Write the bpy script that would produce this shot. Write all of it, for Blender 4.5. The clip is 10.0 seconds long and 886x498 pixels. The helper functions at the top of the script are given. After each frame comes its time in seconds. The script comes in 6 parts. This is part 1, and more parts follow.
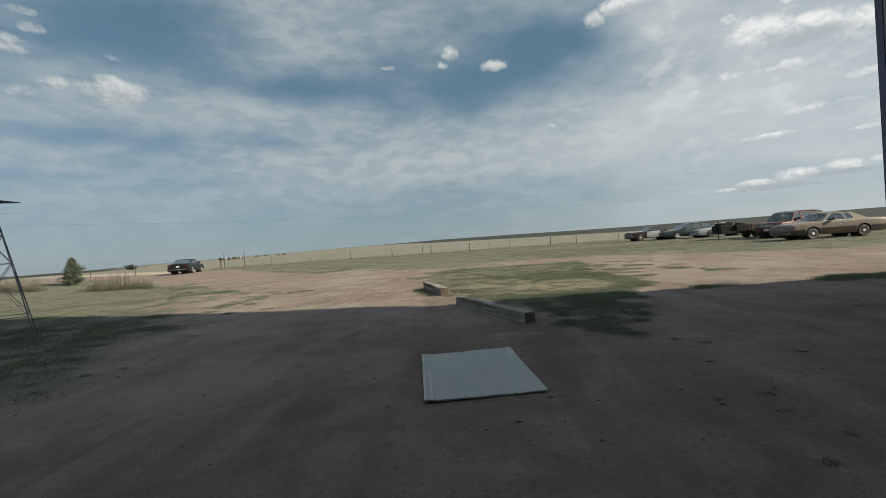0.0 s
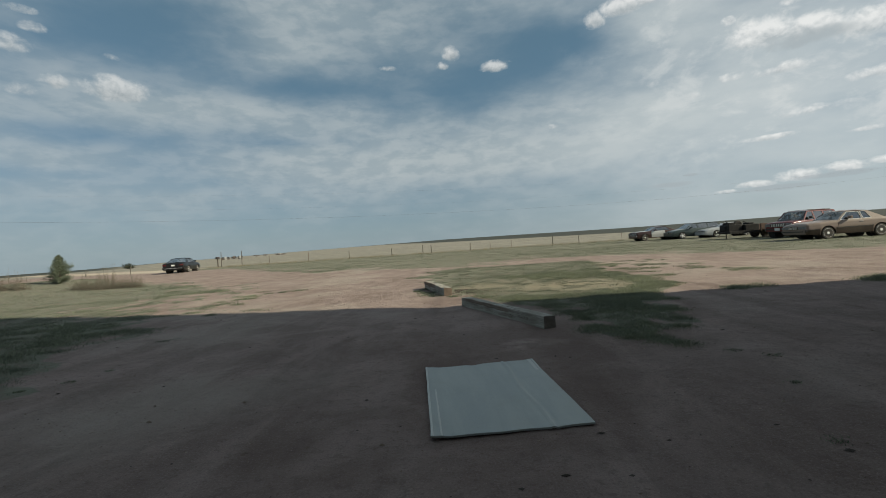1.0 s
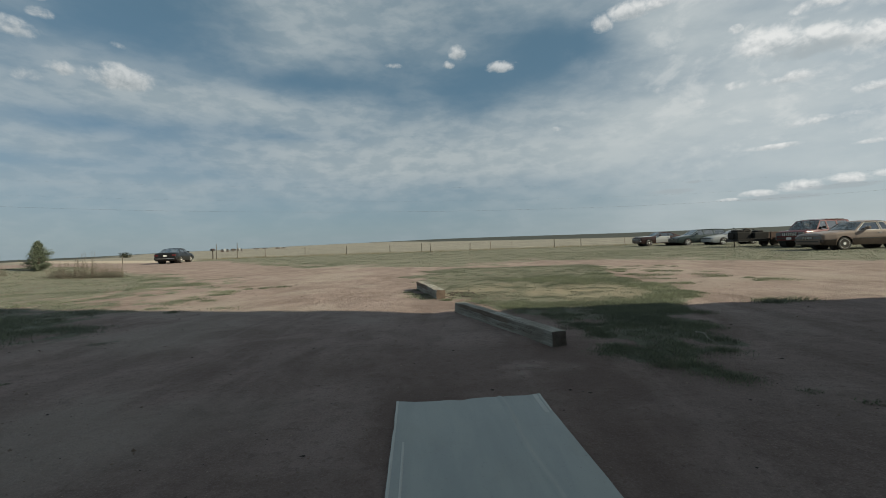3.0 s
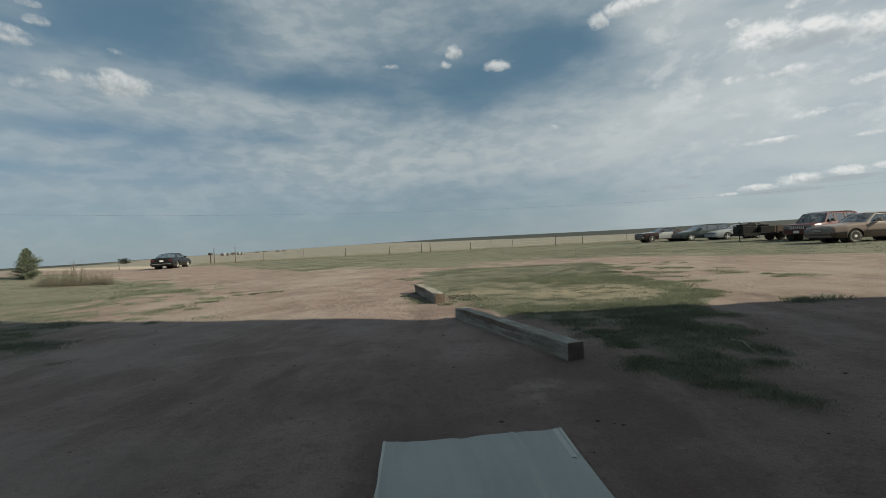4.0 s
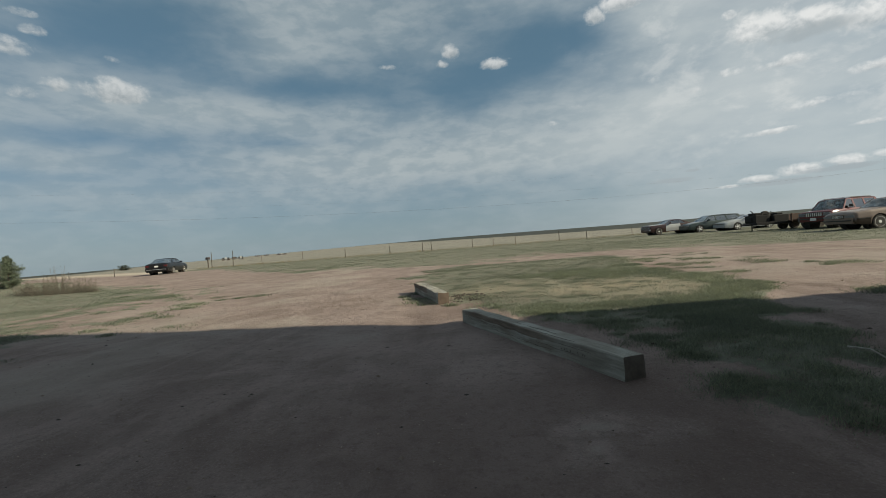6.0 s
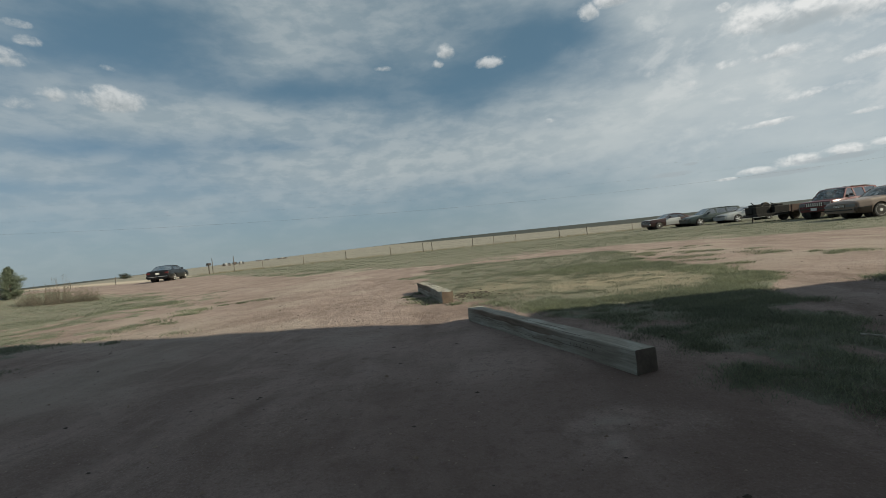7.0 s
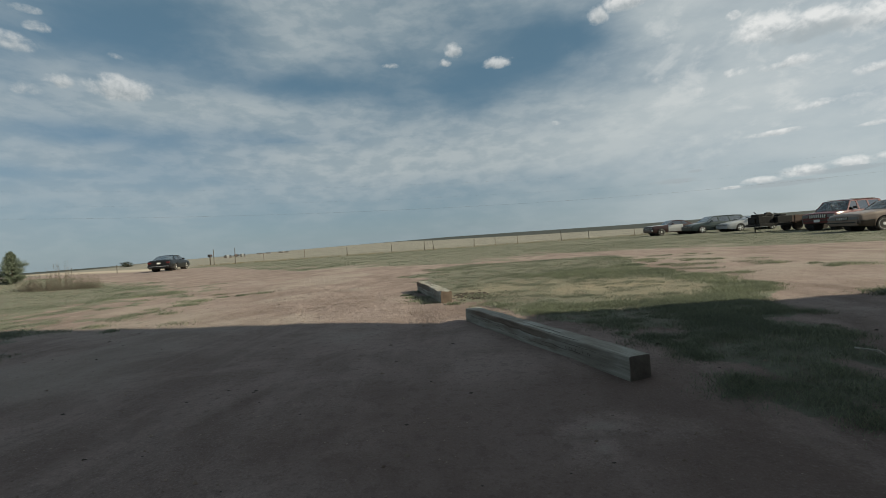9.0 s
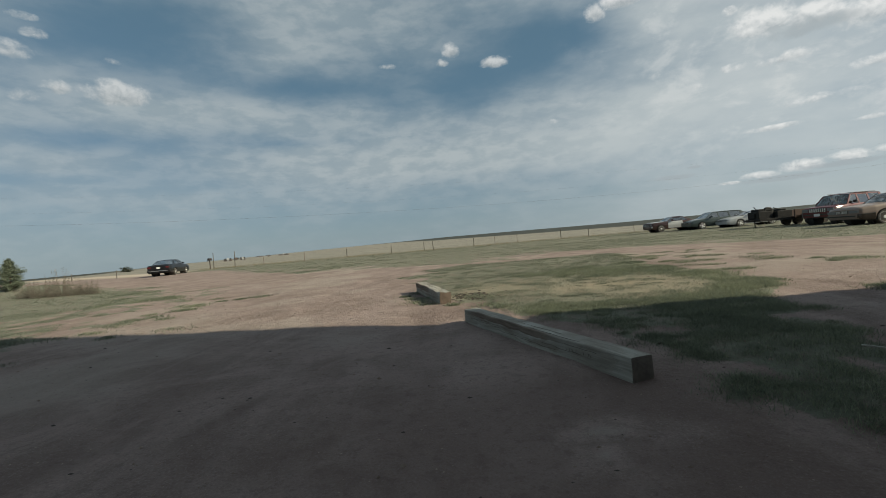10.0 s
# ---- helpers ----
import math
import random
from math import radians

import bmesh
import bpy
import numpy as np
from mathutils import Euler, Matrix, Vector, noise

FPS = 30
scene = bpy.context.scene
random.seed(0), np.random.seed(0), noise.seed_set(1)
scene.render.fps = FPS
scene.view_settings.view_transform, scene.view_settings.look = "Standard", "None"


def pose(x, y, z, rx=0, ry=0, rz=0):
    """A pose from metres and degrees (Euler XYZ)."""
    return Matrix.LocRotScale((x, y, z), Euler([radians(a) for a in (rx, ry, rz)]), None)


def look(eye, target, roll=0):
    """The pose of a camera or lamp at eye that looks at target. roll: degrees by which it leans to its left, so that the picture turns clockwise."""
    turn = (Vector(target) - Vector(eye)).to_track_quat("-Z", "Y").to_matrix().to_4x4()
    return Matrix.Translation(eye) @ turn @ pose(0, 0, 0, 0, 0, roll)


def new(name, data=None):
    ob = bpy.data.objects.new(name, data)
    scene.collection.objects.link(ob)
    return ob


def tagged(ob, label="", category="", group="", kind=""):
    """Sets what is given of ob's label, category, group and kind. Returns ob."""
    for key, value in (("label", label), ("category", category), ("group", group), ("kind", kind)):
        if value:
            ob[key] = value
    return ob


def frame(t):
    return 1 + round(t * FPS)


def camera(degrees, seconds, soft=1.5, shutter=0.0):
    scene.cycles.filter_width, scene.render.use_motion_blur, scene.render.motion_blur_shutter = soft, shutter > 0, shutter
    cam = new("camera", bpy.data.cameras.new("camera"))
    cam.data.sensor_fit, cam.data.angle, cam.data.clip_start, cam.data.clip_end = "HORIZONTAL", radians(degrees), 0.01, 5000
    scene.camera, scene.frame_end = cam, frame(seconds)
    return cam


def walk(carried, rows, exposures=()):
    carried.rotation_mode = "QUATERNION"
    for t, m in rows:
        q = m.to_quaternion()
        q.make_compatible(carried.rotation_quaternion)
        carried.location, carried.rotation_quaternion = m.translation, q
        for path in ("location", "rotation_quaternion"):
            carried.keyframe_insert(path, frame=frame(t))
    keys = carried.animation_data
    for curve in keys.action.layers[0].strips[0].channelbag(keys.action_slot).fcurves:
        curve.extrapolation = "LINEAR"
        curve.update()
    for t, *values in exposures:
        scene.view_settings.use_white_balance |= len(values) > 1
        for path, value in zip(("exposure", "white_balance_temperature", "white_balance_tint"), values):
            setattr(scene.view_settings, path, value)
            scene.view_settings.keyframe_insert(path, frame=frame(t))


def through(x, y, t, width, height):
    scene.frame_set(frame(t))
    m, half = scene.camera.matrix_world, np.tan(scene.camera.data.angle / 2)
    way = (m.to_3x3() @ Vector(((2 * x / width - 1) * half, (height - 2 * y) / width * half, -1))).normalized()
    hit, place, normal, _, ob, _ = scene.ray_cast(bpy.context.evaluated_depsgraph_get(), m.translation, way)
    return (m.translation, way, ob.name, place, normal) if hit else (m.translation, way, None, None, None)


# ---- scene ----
cam = camera(93.0, 10.0, soft=0.8)
PATH = [
    (0, (0.276, -0.138, 1.231), (0.193, 1.878, 1.203), -4.1),
    (0.5, (0.222, 0.268, 1.169), (0.143, 2.284, 1.141), -3.6),
    (1, (0.156, 0.673, 1.140), (0.074, 2.690, 1.113), -3.9),
    (1.5, (0.118, 1.023, 1.123), (0.032, 3.039, 1.095), -3.6),
    (2, (0.131, 1.294, 1.115), (0.055, 3.311, 1.086), -4.1),
    (2.5, (0.187, 1.486, 1.093), (0.104, 3.503, 1.064), -2.5),
    (2.7, (0.217, 1.540, 1.088), (0.133, 3.555, 1.058), -2.0),
    (3.8, (0.250, 2.085, 1.099), (0.167, 4.101, 1.067), -2.8),
    (4, (0.246, 2.212, 1.087), (0.161, 4.228, 1.056), -3.1),
    (4.5, (0.207, 2.492, 1.036), (0.121, 4.508, 1.005), -3.8),
    (5, (0.163, 2.803, 0.998), (0.078, 4.819, 0.967), -5.6),
    (5.5, (0.156, 3.083, 0.972), (0.068, 5.099, 0.939), -5.8),
    (5.7, (0.177, 3.173, 0.970), (0.086, 5.188, 0.937), -4.5),
    (6.8, (0.152, 3.259, 0.944), (0.062, 5.274, 0.908), -5.4),
    (7, (0.132, 3.250, 0.948), (0.040, 5.265, 0.914), -6.0),
    (7.5, (0.090, 3.222, 0.954), (-0.002, 5.238, 0.918), -6.0),
    (8, (0.101, 3.231, 0.960), (0.007, 5.246, 0.924), -4.6),
    (8.5, (0.131, 3.208, 0.969), (0.033, 5.224, 0.931), -3.6),
    (9, (0.150, 3.232, 0.957), (0.051, 5.248, 0.919), -4.1),
    (9.5, (0.164, 3.269, 0.958), (0.062, 5.283, 0.920), -4.9),
    (10, (0.174, 3.296, 0.963), (0.075, 5.311, 0.925), -5.0),
]
walk(cam, [(t, look(eye, target, roll)) for t, eye, target, roll in PATH], exposures=[(0.0, 0.85), (0.5, 0.82), (1.0, 0.79), (1.5, 0.76), (4.0, 0.73), (10.0, 0.73)])

# ---- light: evening sun from the right and a little behind, broken cloud ----
SUN_FROM = Vector((0.979, -0.206))
SUN_EL = 28.0
sun_data = bpy.data.lights.new("sun", "SUN")
sun_data.energy, sun_data.angle, sun_data.color = 3.95, radians(0.6), (1.0, 0.925, 0.70)
sun_ob = new("sun", sun_data)
sun_dir = Vector((SUN_FROM.x * math.cos(radians(SUN_EL)), SUN_FROM.y * math.cos(radians(SUN_EL)), math.sin(radians(SUN_EL))))
sun_ob.matrix_world = look(sun_dir * 60, (0, 0, 0))


class Graph:
    """Small helper for node trees: every call adds one node and returns its output socket."""

    def __init__(self, tree):
        self.tree = tree

    def node(self, kind):
        return self.tree.nodes.new(kind)

    def put(self, socket, value):
        if isinstance(value, bpy.types.NodeSocket):
            self.tree.links.new(value, socket)
        elif isinstance(value, (tuple, list)) and len(value) == 3 and socket.type == "RGBA":
            socket.default_value = (*value, 1)
        else:
            socket.default_value = value

    def math(self, op, a, b=0.0, c=0.0, clamp=False):
        n = self.node("ShaderNodeMath")
        n.operation, n.use_clamp = op, clamp
        for s, v in zip(n.inputs, (a, b, c)):
            self.put(s, v)
        return n.outputs[0]

    def mix(self, fac, a, b, blend="MIX"):
        n = self.node("ShaderNodeMix")
        n.data_type, n.blend_type = "RGBA", blend
        self.put(n.inputs[0], fac), self.put(n.inputs[6], a), self.put(n.inputs[7], b)
        return n.outputs[2]

    def step(self, v, lo, hi, a=0.0, b=1.0):
        n = self.node("ShaderNodeMapRange")
        n.interpolation_type = "SMOOTHSTEP"
        for s, x in zip(n.inputs, (v, lo, hi, a, b)):
            self.put(s, x)
        return n.outputs[0]

    def noise(self, vec, scale, detail=4.0, rough=0.55, dist=0.0):
        n = self.node("ShaderNodeTexNoise")
        self.put(n.inputs["Vector"], vec)
        n.inputs["Scale"].default_value, n.inputs["Detail"].default_value = scale, detail
        n.inputs["Roughness"].default_value, n.inputs["Distortion"].default_value = rough, dist
        return n.outputs[0]

    def scaled(self, vec, s, rot=(0, 0, 0)):
        n = self.node("ShaderNodeMapping")
        self.put(n.inputs["Vector"], vec)
        n.inputs["Scale"].default_value = s
        n.inputs["Rotation"].default_value = [radians(a) for a in rot]
        return n.outputs[0]

    def ramp(self, fac, stops):
        n = self.node("ShaderNodeValToRGB")
        self.put(n.inputs[0], fac)
        e = n.color_ramp.elements
        while len(e) < len(stops):
            e.new(0.5)
        for el, (p, c) in zip(e, stops):
            el.position, el.color = p, (*c, 1)
        return n.outputs[0]


# cumulus puffs: azimuth from +y to the right, elevation, half width, half height (degrees), strength
PUFFS = [
    (0.4, 24.1, 1.35, 1.05, 1.0), (-0.9, 22.8, 1.15, 0.6, 0.9), (6.5, 22.2, 2.5, 0.85, 0.95), (-8.2, 22.8, 1.9, 0.45, 0.62),
    (-39.1, 18.7, 3.3, 1.45, 1.05), (-44.1, 18.6, 1.6, 1.0, 0.66), (-46.4, 17.4, 1.7, 0.9, 0.58), (-39.3, 21.6, 1.3, 0.5, 0.58),
    (-45.3, 23.0, 1.6, 0.75, 0.55), (-46.0, 24.3, 1.8, 0.6, 0.55), (-47.3, 21.4, 3.0, 1.2, 0.62), (13.4, 14.1, 1.6, 0.5, 0.55),
    (31.8, 3.7, 1.6, 0.28, 0.6), (34.6, 4.2, 2.2, 0.5, 0.74), (38.2, 4.7, 2.6, 0.75, 0.86), (41.6, 5.0, 2.4, 0.65, 0.80), (44.8, 5.2, 2.4, 0.5, 0.72),
    (36.0, 19.6, 3.2, 1.6, 1.15), (39.8, 19.0, 2.9, 1.4, 1.0), (43.6, 17.8, 3.4, 1.7, 0.9),
    (19.2, 25.3, 1.5, 1.2, 1.0), (22.0, 25.9, 3.0, 1.1, 1.1), (25.5, 26.0, 2.6, 1.0, 0.85), (32.9, 21.4, 0.9, 0.6, 0.78),
    (33.2, 15.9, 2.0, 0.6, 0.7), (37.4, 15.6, 3.2, 0.75, 0.85), (44.0, 13.2, 2.2, 0.7, 0.9),
    (36.4, 8.9, 3.6, 0.40, 0.7), (39.0, 11.0, 5.0, 0.7, 0.62), (29.3, 14.9, 1.1, 0.55, 0.6), (40.5, 21.6, 3.4, 0.8, 0.7), (26.0, 16.9, 2.4, 1.0, 0.48), (16.0, 15.6, 2.0, 0.6, 0.45),
    (43.5, 8.2, 2.4, 0.35, 0.55),
]
# broad veils (positive) and clear blue gaps (negative) of the high cirrus
VEILS = [
    (-17, 27.5, 10, 4.5, 0.18), (-30, 17.2, 13, 2.0, 0.24), (-17.8, 20.5, 12, 1.9, -0.26), (2, 20.0, 8, 3.2, -0.27), (11.5, 23.6, 9, 3.8, -0.27),
    (33, 14, 17, 9, 0.20), (-38, 24.5, 10, 3.8, -0.27), (17.5, 23.5, 6, 3.0, -0.13), (6, 11.0, 26, 3.4, 0.21), (-43.3, 13.7, 7, 1.1, -0.20), (-22, 13.9, 5, 0.5, -0.14),
    (-12, 2.5, 30, 2.4, -0.16), (-47, 9.5, 7, 0.8, -0.14), (-14, 11.0, 22, 2.6, 0.16), (24, 24, 9, 4, 0.12), (-30, 7.2, 14, 1.2, 0.10),
]


def build_world():
    world = bpy.data.worlds.new("evening_sky")
    scene.world = world
    world.use_nodes = True
    g = Graph(world.node_tree)
    g.tree.nodes.clear()
    sky = g.node("ShaderNodeTexSky")
    sky.sky_type, sky.sun_disc = "NISHITA", False
    sky.sun_elevation = radians(SUN_EL)
    sky.sun_rotation = math.atan2(SUN_FROM.x, SUN_FROM.y)
    sky.altitude, sky.air_density, sky.dust_density, sky.ozone_density = 1400, 1.0, 1.4, 1.5
    way = g.node("ShaderNodeTexCoord").outputs["Generated"]
    sep = g.node("ShaderNodeSeparateXYZ")
    g.put(sep.inputs[0], way)
    x, y, z = sep.outputs
    az = g.math("MULTIPLY", g.math("ARCTAN2", x, y), 57.2958)
    el = g.math("MULTIPLY", g.math("ARCSINE", z), 57.2958)
    # plane projection for sheets of cirrus
    up = g.math("ADD", g.math("MAXIMUM", z, 0.0), 0.13)
    comb = g.node("ShaderNodeCombineXYZ")
    g.put(comb.inputs[0], g.math("DIVIDE", x, up)), g.put(comb.inputs[1], g.math("DIVIDE", y, up))
    flat = comb.outputs[0]
    wisps = g.noise(g.scaled(flat, (0.62, 1.0, 1), (0, 0, 14)), 1.2, 8, 0.50, 0.1)
    fine = g.noise(g.scaled(way, (1, 1, 2.6)), 17.0, 7, 0.56, 0.15)
    soft = g.noise(g.scaled(way, (1, 1, 2.4)), 5.2, 6, 0.49, 0.1)
    big = g.noise(g.scaled(flat, (0.7, 1.0, 1), (0, 0, 10)), 0.55, 4, 0.5, 0.2)

    def bump_at(a, e, wa, we):
        da = g.math("DIVIDE", g.math("SUBTRACT", az, a), wa)
        de = g.math("DIVIDE", g.math("SUBTRACT", el, e), we)
        q = g.math("ADD", g.math("MULTIPLY", da, da), g.math("MULTIPLY", de, de))
        return g.math("EXPONENT", g.math("MULTIPLY", q, -1.0)), de

    cover = g.math("ADD", g.math("MULTIPLY", wisps, 0.20), g.math("MULTIPLY", fine, 0.11))
    cover = g.math("ADD", cover, g.math("MULTIPLY", soft, 0.50))
    cover = g.math("ADD", cover, g.math("MULTIPLY", big, 0.14))
    for a, e, wa, we, s in VEILS:
        cover = g.math("MULTIPLY_ADD", bump_at(a, e, wa, we)[0], s, cover)
    cirrus = g.step(cover, 0.16, 0.82)
    # cumulus: flat bases, billowing tops, relief lit from the sunward side
    puffy = g.scaled(way, (1, 1, 1.2))

    def billow(v):
        return g.math("MULTIPLY_ADD", g.noise(v, 70.0, 5, 0.58, 0.5), 0.25, g.math("MULTIPLY", g.noise(v, 28.0, 6, 0.56, 0.3), 0.75))

    lumps = billow(puffy)
    shift = g.node("ShaderNodeVectorMath")
    shift.operation = "ADD"
    g.put(shift.inputs[0], puffy)
    shift.inputs[1].default_value = (0.005, 0.0, 0.006)
    ahead = billow(shift.outputs[0])
    total, tops = None, None
    for a, e, wa, we, s in PUFFS:
        b, de = bump_at(a, e - we * 0.25, wa * 0.9, we)
        b = g.math("MULTIPLY", b, g.step(de, -1.3, -0.2, s * 0.35, s))
        t = g.math("MULTIPLY", b, de)
        total = b if total is None else g.math("MAXIMUM", total, b)
        tops = t if tops is None else g.math("ADD", tops, t)
    body = g.math("MULTIPLY_ADD", g.math("SUBTRACT", lumps, 0.5), 1.8, total)
    body = g.math("MULTIPLY", body, g.step(total, 0.05, 0.40))
    cumulus = g.step(body, 0.22, 0.85)
    # broken mid-level cloud over the sunward side
    side = g.math("MULTIPLY", g.step(az, 12.0, 34.0), g.step(el, 3.0, 12.0))
    broken = g.noise(g.scaled(way, (1, 1, 1.9)), 11.0, 9, 0.60, 0.25)
    broken = g.math("MULTIPLY", g.step(broken, 0.50, 0.70), side)
    relit = g.math("MULTIPLY_ADD", g.math("SUBTRACT", lumps, ahead), 2.8, 0.56)
    lit = g.math("ADD", g.math("MULTIPLY", tops, 1.1), relit, clamp=True)
    clear = g.mix(0.62, sky.outputs[0], (1.25, 2.45, 3.1))
    sunward = g.step(az, -5.0, 45.0)
    veil = g.mix(g.step(fine, 0.38, 0.62), (4.1, 4.85, 5.15), (5.15, 5.75, 5.9))
    veil = g.mix(sunward, veil, (6.75, 7.3, 7.35))
    col = g.mix(g.math("MULTIPLY", cirrus, 0.92), clear, veil)
    haze = g.step(el, -1.0, 12.0, 0.62, 0.0)
    col = g.mix(haze, col, g.mix(sunward, (3.1, 4.0, 4.5), (5.3, 6.05, 6.3)))
    col = g.mix(g.math("MULTIPLY", broken, 0.46), col, (8.6, 8.8, 8.6))
    puff = g.mix(lit, g.mix(sunward, (3.9, 4.4, 4.6), (5.2, 5.7, 5.9)), g.mix(sunward, (7.2, 7.5, 7.5), (9.8, 9.9, 9.7)))
    col = g.mix(g.math("MULTIPLY", cumulus, 0.88), col, puff)
    # small grey clouds seen from their shaded side
    for a, e, wa, we in ((26.2, 5.1, 2.4, 0.35), (39.8, 17.6, 3.6, 0.7), (28.6, 6.0, 1.0, 0.2), (36.5, 3.5, 3.8, 0.32), (41.0, 4.2, 3.0, 0.3)):
        b = g.math("MULTIPLY_ADD", g.math("SUBTRACT", lumps, 0.5), 1.6, bump_at(a, e, wa, we)[0])
        b = g.math("MULTIPLY", b, g.step(bump_at(a, e, wa, we)[0], 0.06, 0.4))
        col = g.mix(g.math("MULTIPLY", g.step(b, 0.2, 0.8), 0.6), col, (4.3, 4.85, 5.1))
    bg = g.node("ShaderNodeBackground")
    g.put(bg.inputs[0], col)
    bg.inputs[1].default_value = 0.05
    out = g.node("ShaderNodeOutputWorld")
    g.put(out.inputs[0], bg.outputs[0])


build_world()

# ---- materials ----


def base_material(name):
    m = bpy.data.materials.new(name)
    m.use_nodes = True
    g = Graph(m.node_tree)
    return m, g, m.node_tree.nodes["Principled BSDF"]


def bumped(g, bsdf, height, strength=0.3, distance=0.01):
    n = g.node("ShaderNodeBump")
    n.inputs["Strength"].default_value, n.inputs["Distance"].default_value = strength, distance
    g.put(n.inputs["Height"], height)
    g.put(bsdf.inputs["Normal"], n.outputs[0])


def worn(name, col, col2, rough=0.6, metal=0.0, scale=8.0, stretch=(1, 1, 1), bump=0.2, dist=0.004, coat=0.0, fine=6.0, dusty=0.0):
    """A surface of two tones: broad wear and fine grain, with relief."""
    m, g, b = base_material(name)
    co = g.scaled(g.node("ShaderNodeTexCoord").outputs["Object"], stretch)
    broad = g.noise(co, scale, 5, 0.6, 0.3)
    grain = g.noise(co, scale * fine, 4, 0.65)
    f = g.math("MULTIPLY_ADD", grain, 0.4, g.math("MULTIPLY", g.step(broad, 0.3, 0.7), 0.6))
    c = g.mix(f, col, col2)
    if dusty:
        c = g.mix(g.math("MULTIPLY", g.step(g.noise(co, scale * 0.6, 6, 0.65), 0.45, 0.75), dusty), c, (0.34, 0.26, 0.19))
    g.put(b.inputs["Base Color"], c)
    g.put(b.inputs["Roughness"], g.math("MULTIPLY_ADD", broad, 0.25, rough - 0.12, clamp=True))
    b.inputs["Metallic"].default_value = metal
    b.inputs["Coat Weight"].default_value = coat
    b.inputs["Coat Roughness"].default_value = 0.22
    if bump:
        bumped(g, b, g.math("ADD", broad, g.math("MULTIPLY", grain, 0.5)), bump, dist)
    return m


def paint(name, col, col2, rough=0.5, dusty=0.25, metal=0.0, coat=0.6):
    m = worn(name, col, col2, rough, metal, 1.6, bump=0.03, dist=0.002, coat=coat, fine=20, dusty=dusty)
    b = m.node_tree.nodes["Principled BSDF"]
    b.inputs["Specular IOR Level"].default_value = 0.12
    b.inputs["Coat Roughness"].default_value = 0.07
    return m


def glass_material(name, tint):
    m, g, b = base_material(name)
    see = g.node("ShaderNodeBsdfTransparent")
    see.inputs[0].default_value = (*tint, 1)
    gloss = g.node("ShaderNodeBsdfGlossy")
    gloss.inputs["Roughness"].default_value = 0.03
    fres = g.node("ShaderNodeFresnel")
    fres.inputs[0].default_value = 1.5
    mixer = g.node("ShaderNodeMixShader")
    g.put(mixer.inputs[0], g.math("ADD", fres.outputs[0], 0.26, clamp=True))
    g.put(mixer.inputs[1], see.outputs[0]), g.put(mixer.inputs[2], gloss.outputs[0])
    out = m.node_tree.nodes["Material Output"]
    g.put(out.inputs[0], mixer.outputs[0])
    return m


